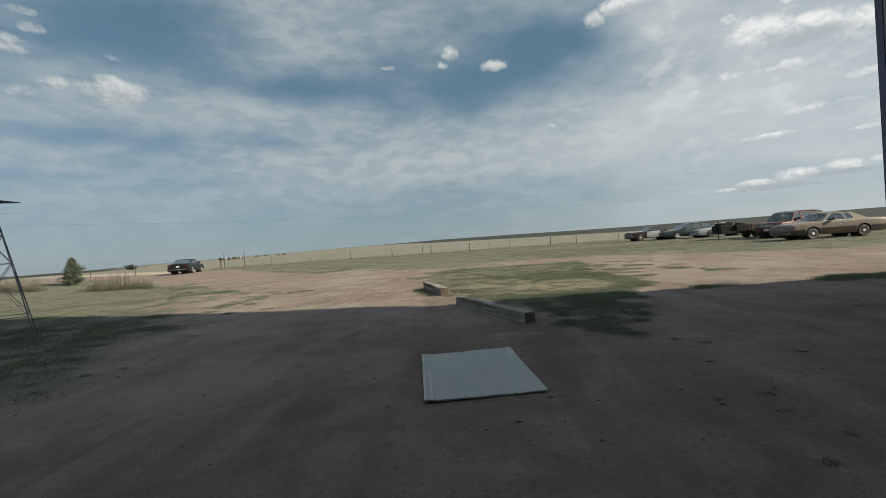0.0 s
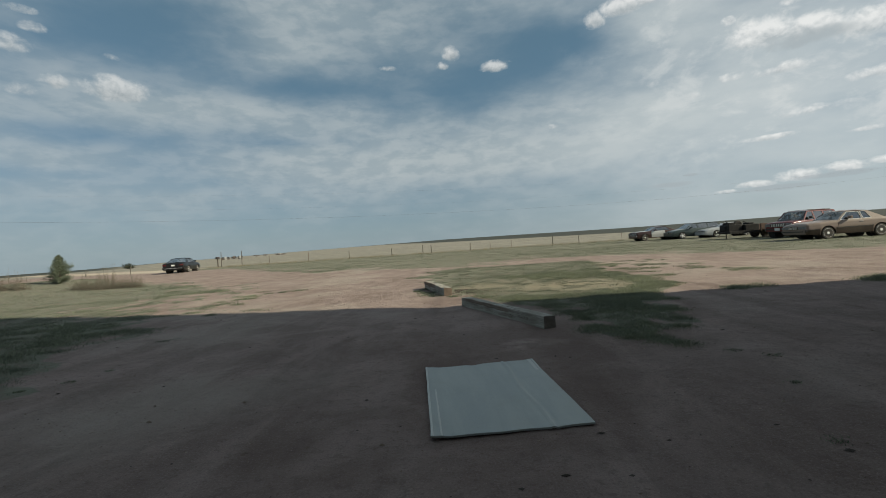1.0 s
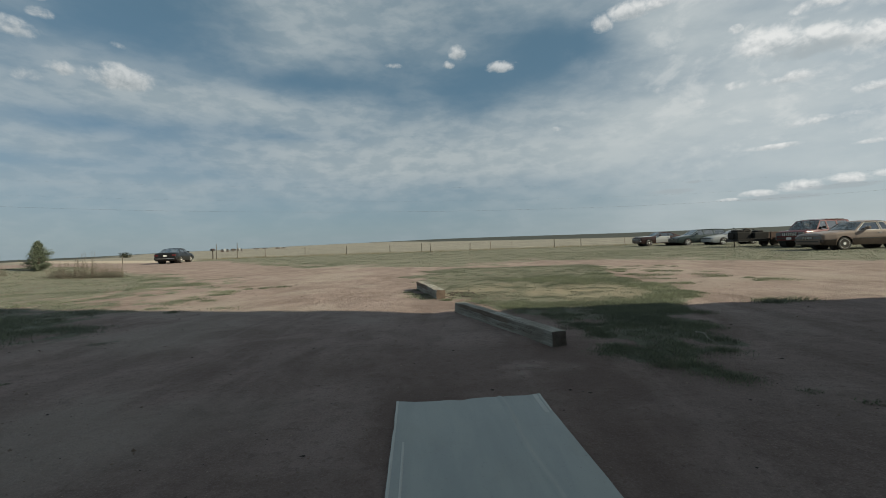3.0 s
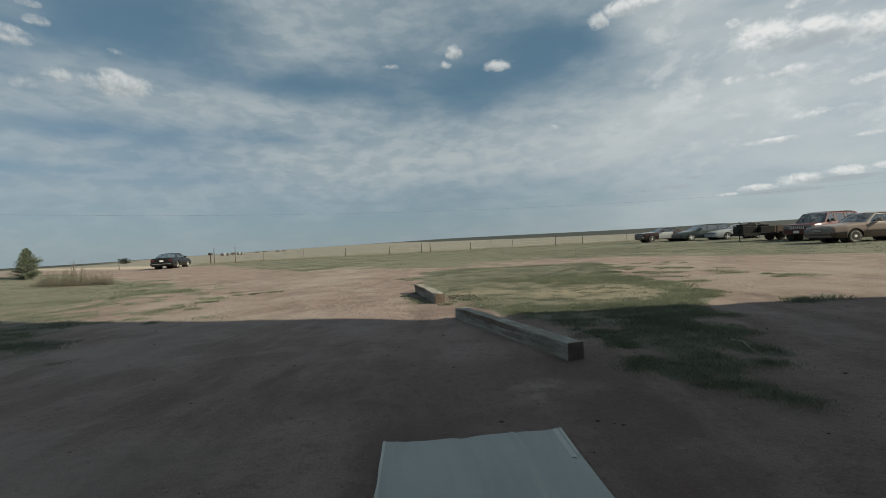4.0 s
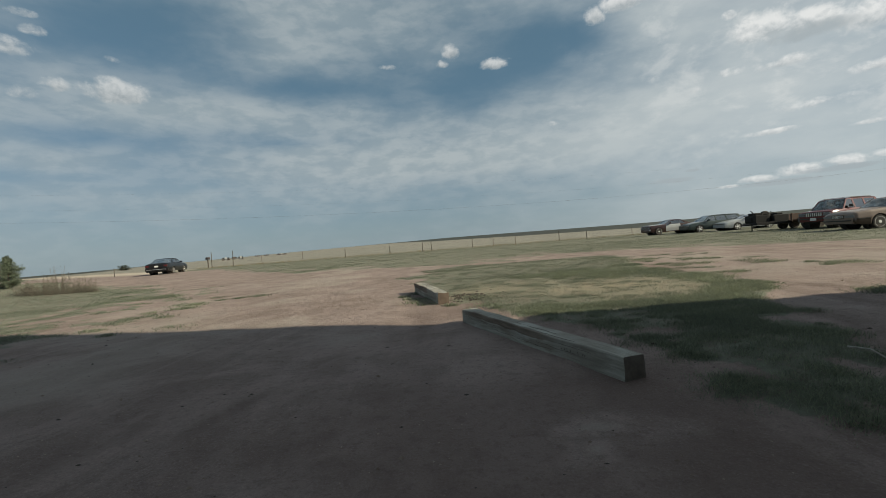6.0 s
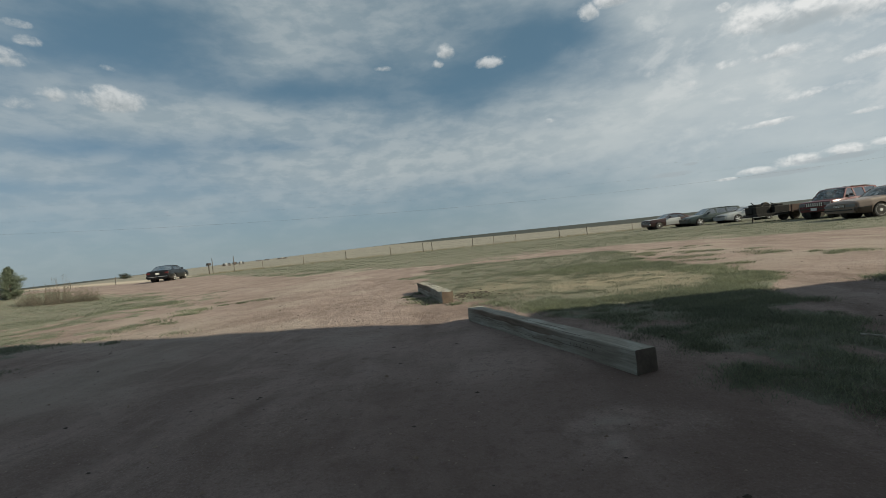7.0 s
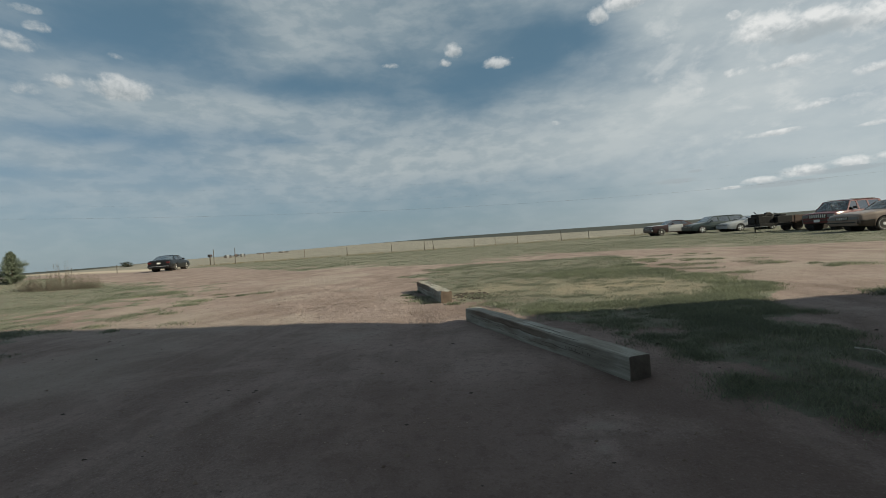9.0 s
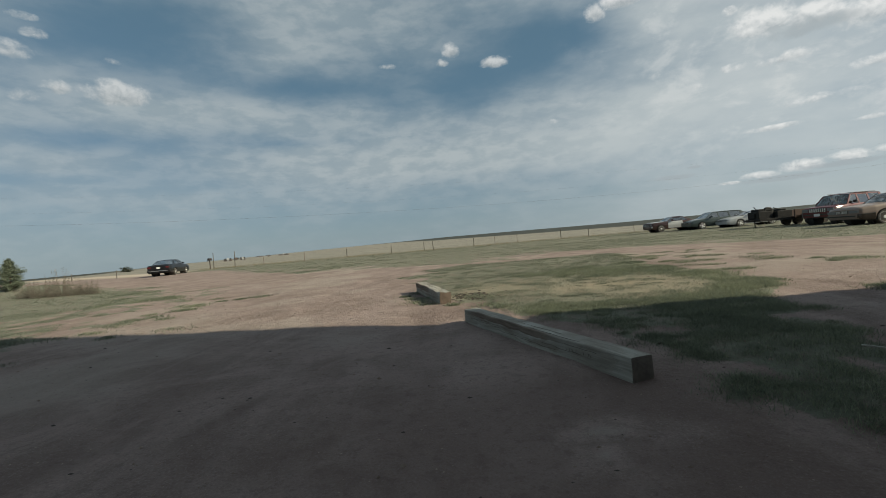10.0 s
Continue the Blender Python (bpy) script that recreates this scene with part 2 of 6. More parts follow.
def ground_material():
    m, g, b = base_material("prairie_ground")
    pos = g.node("ShaderNodeTexCoord").outputs["Object"]
    at = g.node("ShaderNodeAttribute")
    at.attribute_name = "zones"
    sep = g.node("ShaderNodeSeparateColor")
    g.put(sep.inputs[0], at.outputs["Color"])
    grass, dry, ridge = sep.outputs
    road = at.outputs["Alpha"]
    n_big = g.noise(pos, 0.22, 5, 0.6, 0.4)
    n_mid = g.noise(pos, 1.3, 6, 0.62, 0.6)
    n_fine = g.noise(pos, 14.0, 6, 0.72)
    n_lump = g.noise(pos, 5.0, 6, 0.66, 0.4)
    n_grit = g.noise(pos, 75.0, 4, 0.75)
    streak = g.noise(g.scaled(pos, (1.5, 0.35, 1), (0, 0, -14)), 1.3, 7, 0.65, 1.2)
    ruts = g.noise(g.scaled(pos, (1.7, 0.16, 1), (0, 0, -20)), 0.8, 5, 0.6, 0.9)
    dirt = g.mix(g.step(n_mid, 0.36, 0.64), (0.180, 0.140, 0.115), (0.242, 0.193, 0.162))
    dirt = g.mix(g.math("MULTIPLY", g.step(streak, 0.47, 0.62), 0.32), dirt, (0.276, 0.226, 0.192))
    dirt = g.mix(g.math("MULTIPLY", g.step(ruts, 0.48, 0.64), 0.46), dirt, (0.132, 0.099, 0.081))
    dirt = g.mix(g.math("MULTIPLY", g.step(n_big, 0.46, 0.62), 0.4), dirt, (0.272, 0.224, 0.192))
    dirt = g.mix(g.math("MULTIPLY", g.step(n_lump, 0.53, 0.66), 0.30), dirt, (0.128, 0.097, 0.079))
    dirt = g.mix(g.math("MULTIPLY", g.step(n_fine, 0.53, 0.62), 0.40), dirt, (0.118, 0.089, 0.074))
    dirt = g.mix(g.math("MULTIPLY", g.step(n_grit, 0.54, 0.62), 0.34), dirt, (0.324, 0.272, 0.235))
    dirt = g.mix(g.math("MULTIPLY", g.step(n_grit, 0.45, 0.37), 0.36), dirt, (0.105, 0.080, 0.067))
    dirt = g.mix(1.0, dirt, (1.09, 1.06, 1.135), "MULTIPLY")
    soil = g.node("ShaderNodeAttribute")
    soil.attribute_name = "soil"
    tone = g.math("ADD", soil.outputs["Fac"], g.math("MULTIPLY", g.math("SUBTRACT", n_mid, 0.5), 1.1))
    # pale tone also carries brightness painted into the drive's shaded left
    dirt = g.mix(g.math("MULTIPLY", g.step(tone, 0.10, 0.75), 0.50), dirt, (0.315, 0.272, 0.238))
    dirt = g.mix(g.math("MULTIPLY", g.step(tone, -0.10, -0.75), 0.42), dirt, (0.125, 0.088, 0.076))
    dirt = g.mix(road, dirt, (0.40, 0.345, 0.28))
    sage = g.mix(g.step(n_fine, 0.38, 0.64), (0.114, 0.124, 0.094), (0.176, 0.183, 0.141))
    turf = g.mix(g.math("MULTIPLY", g.step(n_mid, 0.45, 0.65), 0.5), sage, (0.200, 0.186, 0.144))
    clump = g.math("ADD", g.math("MULTIPLY", n_lump, 0.45), g.math("MULTIPLY", n_fine, 0.25))
    clump = g.math("MULTIPLY_ADD", n_mid, 0.30, clump)
    bare = g.mix(0.6, dirt, (0.135, 0.122, 0.09))
    turf = g.mix(g.step(clump, 0.43, 0.54, 0.15, 1.0), bare, turf)
    straw = g.mix(g.step(n_mid, 0.3, 0.7), (0.226, 0.210, 0.180), (0.178, 0.168, 0.144))
    straw = g.mix(g.step(n_big, 0.48, 0.62), straw, (0.285, 0.262, 0.224))
    bands = g.noise(g.scaled(pos, (0.012, 0.12, 1), (0, 0, 8)), 0.55, 5, 0.6, 0.3)
    straw = g.mix(g.math("MULTIPLY", g.step(bands, 0.48, 0.62), 0.55), straw, (0.175, 0.170, 0.140))
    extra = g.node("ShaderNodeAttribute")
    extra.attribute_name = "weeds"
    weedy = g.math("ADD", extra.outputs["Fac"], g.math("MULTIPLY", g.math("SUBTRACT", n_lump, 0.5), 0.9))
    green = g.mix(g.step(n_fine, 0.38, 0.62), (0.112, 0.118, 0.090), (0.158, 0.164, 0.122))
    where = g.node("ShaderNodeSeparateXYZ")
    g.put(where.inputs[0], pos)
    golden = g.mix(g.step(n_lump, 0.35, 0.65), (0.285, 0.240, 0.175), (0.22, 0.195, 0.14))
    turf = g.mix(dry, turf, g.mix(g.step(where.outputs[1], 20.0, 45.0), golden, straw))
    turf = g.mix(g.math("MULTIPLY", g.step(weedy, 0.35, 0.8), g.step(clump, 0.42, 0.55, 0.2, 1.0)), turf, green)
    edge = g.math("ADD", grass, g.math("MULTIPLY", g.math("SUBTRACT", n_mid, 0.5), 0.6))
    edge = g.math("ADD", edge, g.math("MULTIPLY", g.math("SUBTRACT", n_lump, 0.5), 0.9))
    edge = g.math("ADD", edge, g.math("MULTIPLY", g.math("SUBTRACT", n_fine, 0.5), 0.7))
    col = g.mix(g.step(edge, 0.40, 0.62), dirt, turf)
    far = g.mix(n_big, (0.035, 0.041, 0.039), (0.054, 0.058, 0.052))
    col = g.mix(ridge, col, far)
    g.put(b.inputs["Base Color"], col)
    b.inputs["Roughness"].default_value = 0.95
    b.inputs["Specular IOR Level"].default_value = 0.15
    h = g.math("ADD", g.math("MULTIPLY", n_fine, 0.6), g.math("MULTIPLY", n_grit, 0.22))
    h = g.math("ADD", h, g.math("MULTIPLY", n_mid, 1.0))
    h = g.math("ADD", h, g.math("MULTIPLY", n_lump, 0.9))
    bumped(g, b, h, 0.85, 0.045)
    return m


def leaf_material(name, cols, through=0.25):
    m, g, b = base_material(name)
    rnd = g.node("ShaderNodeNewGeometry").outputs["Random Per Island"]
    stops = [(i / (len(cols) - 1), c) for i, c in enumerate(cols)]
    pos = g.node("ShaderNodeTexCoord").outputs["Object"]
    f = g.math("ADD", g.math("MULTIPLY", rnd, 0.65), g.math("MULTIPLY", g.step(g.noise(pos, 0.7, 3), 0.3, 0.7), 0.35))
    c = g.ramp(f, stops)
    g.put(b.inputs["Base Color"], c)
    b.inputs["Roughness"].default_value = 0.75
    b.inputs["Specular IOR Level"].default_value = 0.2
    tr = g.node("ShaderNodeBsdfTranslucent")
    g.put(tr.inputs[0], c)
    mixer = g.node("ShaderNodeMixShader")
    mixer.inputs[0].default_value = through
    g.put(mixer.inputs[1], b.outputs[0]), g.put(mixer.inputs[2], tr.outputs[0])
    g.put(m.node_tree.nodes["Material Output"].inputs[0], mixer.outputs[0])
    return m


GROUND = ground_material()
BLADES = leaf_material("short_prairie_grass", [(0.122, 0.138, 0.102), (0.152, 0.168, 0.128), (0.205, 0.216, 0.170), (0.27, 0.27, 0.215)], 0.45)
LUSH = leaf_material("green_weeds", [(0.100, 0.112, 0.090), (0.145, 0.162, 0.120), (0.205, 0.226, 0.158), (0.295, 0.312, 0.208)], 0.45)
STRAW = leaf_material("dry_stems", [(0.12, 0.10, 0.055), (0.18, 0.15, 0.085), (0.25, 0.205, 0.125)])
NEEDLES = leaf_material("juniper_needles", [(0.085, 0.105, 0.075), (0.13, 0.155, 0.11), (0.20, 0.222, 0.162)], 0.4)
FAR_FOLIAGE = leaf_material("dark_far_foliage", [(0.02, 0.026, 0.02), (0.035, 0.042, 0.03), (0.05, 0.056, 0.042)], 0.1)
BRUSH_LEAF = leaf_material("brush_leaves", [(0.075, 0.080, 0.062), (0.115, 0.112, 0.088), (0.165, 0.155, 0.126)], 0.2)
TWIG = worn("dry_twig", (0.10, 0.078, 0.062), (0.17, 0.135, 0.108), 0.85, scale=12)
BARK = worn("bark", (0.12, 0.085, 0.06), (0.2, 0.15, 0.11), 0.9, scale=14, bump=0.6)


def timber_material():
    m, g, b = base_material("weathered_timber")
    co = g.node("ShaderNodeTexCoord").outputs["Object"]
    long = g.noise(g.scaled(co, (0.9, 14, 14)), 3.0, 6, 0.62, 0.4)
    hair = g.noise(g.scaled(co, (2.0, 60, 60)), 3.0, 4, 0.7, 0.2)
    patch = g.noise(g.scaled(co, (1.3, 3.0, 7.0)), 1.7, 5, 0.6, 0.6)
    bleach = g.noise(g.scaled(co, (2.0, 3.0, 3.0)), 1.3, 5, 0.6, 0.3)
    c = g.mix(g.step(long, 0.32, 0.68), (0.215, 0.200, 0.172), (0.335, 0.322, 0.280))
    c = g.mix(g.math("MULTIPLY", g.step(bleach, 0.46, 0.66), 0.6), c, (0.415, 0.415, 0.375))
    c = g.mix(g.math("MULTIPLY", g.step(patch, 0.55, 0.64), 0.45), c, (0.15, 0.112, 0.085))
    # brown wane left along the upper edge of one face, and a dark knot near the end
    at = g.node("ShaderNodeSeparateXYZ")
    g.put(at.inputs[0], co)
    along, across, high = at.outputs
    wave = g.math("MULTIPLY_ADD", g.noise(g.scaled(co, (1, 0, 0)), 2.2, 3, 0.6), 0.10, 0.052)
    wave = g.math("ADD", wave, g.step(along, 2.5, 1.4, 0.018, 0.0))
    wane = g.math("MULTIPLY", g.step(g.math("SUBTRACT", high, wave), 0.0, 0.003), g.step(across, 0.060, 0.068))
    wane = g.math("MULTIPLY", wane, g.math("MULTIPLY", g.step(along, 0.55, 0.95), g.step(along, 2.45, 2.2)))
    c = g.mix(g.math("MULTIPLY", wane, 0.80), c, g.mix(g.step(long, 0.4, 0.6), (0.082, 0.056, 0.041), (0.15, 0.108, 0.082)))
    dx, dz = g.math("SUBTRACT", along, 0.50), g.math("SUBTRACT", high, 0.09)
    knot = g.math("ADD", g.math("MULTIPLY", g.math("MULTIPLY", dx, dx), 6.0), g.math("MULTIPLY", g.math("MULTIPLY", dz, dz), 90.0))
    knot = g.math("ADD", knot, g.math("MULTIPLY", g.math("SUBTRACT", patch, 0.5), 2.5))
    c = g.mix(g.math("MULTIPLY", g.step(knot, 1.2, 0.3), 0.38), c, (0.135, 0.108, 0.085))
    c = g.mix(g.math("MULTIPLY", g.step(hair, 0.55, 0.65), 0.40), c, (0.10, 0.082, 0.066))
    g.put(b.inputs["Base Color"], c)
    b.inputs["Roughness"].default_value = 0.88
    b.inputs["Specular IOR Level"].default_value = 0.25
    bumped(g, b, g.math("ADD", long, g.math("MULTIPLY", hair, 0.6)), 0.7, 0.006)
    return m


TIMBER = timber_material()
TIMBER_END = worn("dark_timber_end", (0.12, 0.104, 0.090), (0.23, 0.205, 0.178), 0.9, scale=14, bump=0.6, dist=0.004)
SLEEPER_END = worn("brown_sleeper_end", (0.075, 0.053, 0.041), (0.15, 0.112, 0.088), 0.9, scale=14, bump=0.7, dist=0.006)
CRACK = worn("timber_crack", (0.03, 0.022, 0.017), (0.06, 0.045, 0.035), 0.95, scale=20, bump=0)


def board_material():
    m, g, b = base_material("pale_plastic_board")
    co = g.node("ShaderNodeTexCoord").outputs["Object"]
    streak = g.noise(g.scaled(co, (5.0, 0.9, 1), (0, 0, 3)), 1.4, 6, 0.6, 0.5)
    stain = g.noise(co, 3.2, 6, 0.62, 0.6)
    speck = g.noise(co, 60.0, 4, 0.7)
    c = g.mix(g.step(streak, 0.36, 0.66), (0.292, 0.316, 0.305), (0.330, 0.352, 0.332))
    c = g.mix(g.math("MULTIPLY", g.step(stain, 0.52, 0.70), 0.30), c, (0.29, 0.30, 0.275))
    c = g.mix(g.math("MULTIPLY", g.step(speck, 0.60, 0.70), 0.35), c, (0.20, 0.18, 0.16))
    g.put(b.inputs["Base Color"], c)
    g.put(b.inputs["Roughness"], g.math("MULTIPLY_ADD", stain, 0.3, 0.32))
    bumped(g, b, g.math("ADD", streak, g.math("MULTIPLY", speck, 0.15)), 0.15, 0.006)
    return m


BOARD = board_material()
BOARD_EDGE = worn("pale_board_edge", (0.47, 0.475, 0.445), (0.39, 0.40, 0.375), 0.4, scale=4, bump=0.05)
POST_WOOD = worn("grey_post_wood", (0.05, 0.042, 0.034), (0.10, 0.085, 0.07), 0.9, scale=10, stretch=(3, 3, 0.4), bump=0.4)
STEEL_POST = worn("rusty_steel_post", (0.09, 0.06, 0.045), (0.15, 0.10, 0.075), 0.8, 0.3, 14)
WIRE = worn("dull_wire", (0.06, 0.06, 0.06), (0.10, 0.095, 0.09), 0.8, 0.0, 20, bump=0)
BLACK_STEEL = worn("black_painted_steel", (0.022, 0.021, 0.022), (0.05, 0.045, 0.042), 0.55, 0.2, 10, dusty=0.15)
MILL_STEEL = worn("blue_grey_painted_steel", (0.075, 0.08, 0.115), (0.12, 0.125, 0.16), 0.5, 0.2, 10, dusty=0.1)
SIDING = worn("pale_grey_siding", (0.19, 0.18, 0.17), (0.25, 0.24, 0.225), 0.6, 0.0, 0.8, stretch=(1, 1, 0.3), bump=0.05)
ROOF_STEEL = worn("grey_roof_steel", (0.20, 0.20, 0.20), (0.27, 0.265, 0.26), 0.55, 0.3, 0.6, bump=0.05)
CONCRETE = worn("slab_concrete", (0.22, 0.21, 0.195), (0.32, 0.305, 0.285), 0.85, scale=2.0)
BLUE_TRIM = worn("dark_blue_trim_paint", (0.028, 0.034, 0.08), (0.04, 0.048, 0.11), 0.5, scale=3, dusty=0.05)
RUBBER = worn("tyre_rubber", (0.018, 0.018, 0.018), (0.035, 0.032, 0.03), 0.85, scale=12, dusty=0.25)
CHROME = worn("dull_chrome", (0.55, 0.55, 0.55), (0.40, 0.39, 0.38), 0.28, 0.9, 8, bump=0)
ALLOY = worn("grey_alloy", (0.82, 0.82, 0.81), (0.66, 0.655, 0.65), 0.4, 0.0, 10, bump=0, dusty=0.05)
DARK = worn("dark_plastic", (0.018, 0.018, 0.018), (0.035, 0.034, 0.033), 0.7, scale=8)
SEAT = worn("grey_seat_cloth", (0.07, 0.065, 0.062), (0.11, 0.10, 0.095), 0.9, scale=20)
GLASS = glass_material("car_glass", (0.42, 0.46, 0.45))
LAMP = worn("headlamp_glass", (0.10, 0.105, 0.11), (0.16, 0.165, 0.17), 0.45, 0.0, 10, bump=0)
TAIL = worn("red_tail_lamp", (0.06, 0.006, 0.006), (0.09, 0.01, 0.01), 0.2, scale=10, bump=0, coat=0.8)
PLATE = worn("pale_plate", (0.55, 0.56, 0.56), (0.65, 0.65, 0.64), 0.5, scale=30, bump=0)
TAN = paint("tan_gold_paint", (0.172, 0.130, 0.108), (0.205, 0.158, 0.132), 0.5, 0.05, coat=0.5)
BROWN = paint("brown_lower_paint", (0.03, 0.021, 0.017), (0.045, 0.032, 0.026), 0.5, 0.06)
MAROON = paint("maroon_paint", (0.085, 0.018, 0.021), (0.115, 0.028, 0.031), 0.6, 0.03, coat=0.7)
CLADDING = worn("grey_cladding", (0.06, 0.06, 0.062), (0.09, 0.088, 0.086), 0.6, scale=5, dusty=0.3)
BLUEGREY = paint("blue_grey_paint", (0.034, 0.048, 0.048), (0.05, 0.066, 0.065), 0.35, 0.05)
WHITE = paint("chalky_white_paint", (0.32, 0.335, 0.345), (0.39, 0.40, 0.405), 0.4, 0.10)
OXBLOOD = paint("faded_oxblood_paint", (0.026, 0.011, 0.012), (0.042, 0.02, 0.02), 0.5, 0.18)
BLACKCAR = worn("black_car_paint", (0.004, 0.004, 0.0045), (0.007, 0.0065, 0.0065), 0.3, 0.0, 1.6, bump=0.02)
RUSTY = worn("rusty_trailer_steel", (0.07, 0.042, 0.033), (0.13, 0.085, 0.066), 0.8, 0.2, 5, bump=0.3)
GREASY_IRON = worn("greasy_black_iron", (0.010, 0.010, 0.011), (0.02, 0.019, 0.018), 0.95, scale=3, bump=0.6, dist=0.03)
DARK_SOIL = worn("dark_soil", (0.035, 0.028, 0.022), (0.07, 0.055, 0.045), 0.95, scale=20)
PEBBLE = leaf_material("pebbles", [(0.15, 0.11, 0.088), (0.22, 0.168, 0.136), (0.34, 0.275, 0.23)], 0.0)
FARM_WHITE = worn("white_siding", (0.26, 0.265, 0.265), (0.32, 0.32, 0.32), 0.7, scale=1)
FARM_DARK = worn("dark_barn_wall", (0.07, 0.055, 0.05), (0.11, 0.085, 0.075), 0.8, scale=1)
FARM_ROOF = worn("farm_roof", (0.10, 0.095, 0.09), (0.15, 0.14, 0.135), 0.8, scale=1)

# ---- building helpers ----


def mesh_object(name, verts, faces, material, smooth=False):
    me = bpy.data.meshes.new(name)
    me.from_pydata([tuple(v) for v in verts], [], [tuple(f) for f in faces])
    me.materials.append(material)
    if smooth:
        me.shade_smooth()
    me.update()
    return new(name, me)


def fast_mesh(name, verts, quads, tris, material):
    """A mesh straight from arrays, for large scatters."""
    me = bpy.data.meshes.new(name)
    loops = np.concatenate([np.asarray(a, np.int32).ravel() for a in (quads, tris) if len(a)])
    totals = np.concatenate([np.full(len(quads), 4), np.full(len(tris), 3)]).astype(np.int32)
    starts = np.concatenate([[0], np.cumsum(totals)[:-1]]).astype(np.int32)
    me.vertices.add(len(verts)), me.loops.add(len(loops)), me.polygons.add(len(totals))
    me.vertices.foreach_set("co", np.asarray(verts, np.float32).ravel())
    me.loops.foreach_set("vertex_index", loops)
    me.polygons.foreach_set("loop_start", starts)
    me.update(calc_edges=True)
    me.validate()
    me.materials.append(material)
    return new(name, me)


def part(name, bm, material, parent, label="", smooth=False):
    me = bpy.data.meshes.new(name)
    bmesh.ops.recalc_face_normals(bm, faces=bm.faces)
    bm.to_mesh(me)
    bm.free()
    me.materials.append(material)
    if smooth:
        me.shade_smooth()
        me.set_sharp_from_angle(angle=radians(38))
    ob = new(name, me)
    ob.parent = parent
    if label:
        ob["label"] = label
    return ob


def thing(name, m, label, category, group="", kind=""):
    ob = new(name)
    ob.empty_display_size = 0.1
    ob.matrix_world = m
    return tagged(ob, label, category, group, kind)


def add_box(bm, lo, hi, bevel=0.0, m=None):
    lo, hi = Vector(lo), Vector(hi)
    r = bmesh.ops.create_cube(bm, size=1.0)
    c, s = (lo + hi) / 2, hi - lo
    for v in r["verts"]:
        v.co = Vector((v.co.x * s.x, v.co.y * s.y, v.co.z * s.z)) + c
    vs = r["verts"]
    if bevel:
        edges = list({e for v in vs for e in v.link_edges})
        out = bmesh.ops.bevel(bm, geom=edges, offset=bevel, segments=2, profile=0.6, affect="EDGES")
        vs = list({v for v in out["verts"]} | {v for v in vs if v.is_valid})
    if m is not None:
        for v in vs:
            v.co = m @ v.co
    return vs


def box(lo, hi, bevel=0.0, m=None):
    bm = bmesh.new()
    add_box(bm, lo, hi, bevel, m)
    return bm


def add_rod(bm, p, q, r0, r1=None, n=8):
    p, q = Vector(p), Vector(q)
    r1 = r0 if r1 is None else r1
    t = (q - p).normalized()
    a = t.orthogonal().normalized()
    b = t.cross(a)
    rings = []
    for c, r in ((p, r0), (q, r1)):
        rings.append([bm.verts.new(c + (a * math.cos(k * 2 * math.pi / n) + b * math.sin(k * 2 * math.pi / n)) * r) for k in range(n)])
    for k in range(n):
        bm.faces.new((rings[0][k], rings[0][(k + 1) % n], rings[1][(k + 1) % n], rings[1][k]))
    bm.faces.new(rings[0][::-1]), bm.faces.new(rings[1])


def rod(p, q, r0, r1=None, n=8):
    bm = bmesh.new()
    add_rod(bm, p, q, r0, r1, n)
    return bm


def revolve(profile, n=28, centre=(0, 0, 0)):
    """Turns (radius, y) points about the y axis."""
    bm = bmesh.new()
    rings = [[bm.verts.new((centre[0] + r * math.cos(2 * math.pi * k / n), centre[1] + y, centre[2] + r * math.sin(2 * math.pi * k / n))) for k in range(n)] for r, y in profile]
    for a, b in zip(rings, rings[1:]):
        for k in range(n):
            bm.faces.new((a[k], a[(k + 1) % n], b[(k + 1) % n], b[k]))
    bm.faces.new(rings[0]), bm.faces.new(rings[-1][::-1])
    return bm


def slab(points, thick):
    """A plate: a polygon thickened along its normal."""
    bm = bmesh.new()
    pts = [Vector(p) for p in points]
    nrm = (pts[1] - pts[0]).cross(pts[2] - pts[0]).normalized() * thick
    a = [bm.verts.new(p) for p in pts]
    b = [bm.verts.new(p - nrm) for p in pts]
    bm.faces.new(a), bm.faces.new(b[::-1])
    for k in range(len(a)):
        bm.faces.new((a[k], b[k], b[(k + 1) % len(a)], a[(k + 1) % len(a)]))
    return bm


def lerp_table(table, x):
    return float(np.interp(x, [p[0] for p in table], [p[1] for p in table]))


def value_noise(x, y, scale, seed):
    """Smooth lattice noise in 0..1 for numpy arrays."""
    x, y = np.asarray(x) * scale + seed * 17.3, np.asarray(y) * scale - seed * 9.1
    xi, yi = np.floor(x), np.floor(y)
    fx, fy = x - xi, y - yi
    fx, fy = fx * fx * (3 - 2 * fx), fy * fy * (3 - 2 * fy)

    def h(a, b):
        v = np.sin(a * 127.1 + b * 311.7 + seed * 74.7) * 43758.5453
        return v - np.floor(v)

    top = h(xi, yi) * (1 - fx) + h(xi + 1, yi) * fx
    low = h(xi, yi + 1) * (1 - fx) + h(xi + 1, yi + 1) * fx
    return top * (1 - fy) + low * fy


def smooth(v, lo, hi):
    t = np.clip((v - lo) / (hi - lo), 0, 1)
    return t * t * (3 - 2 * t)


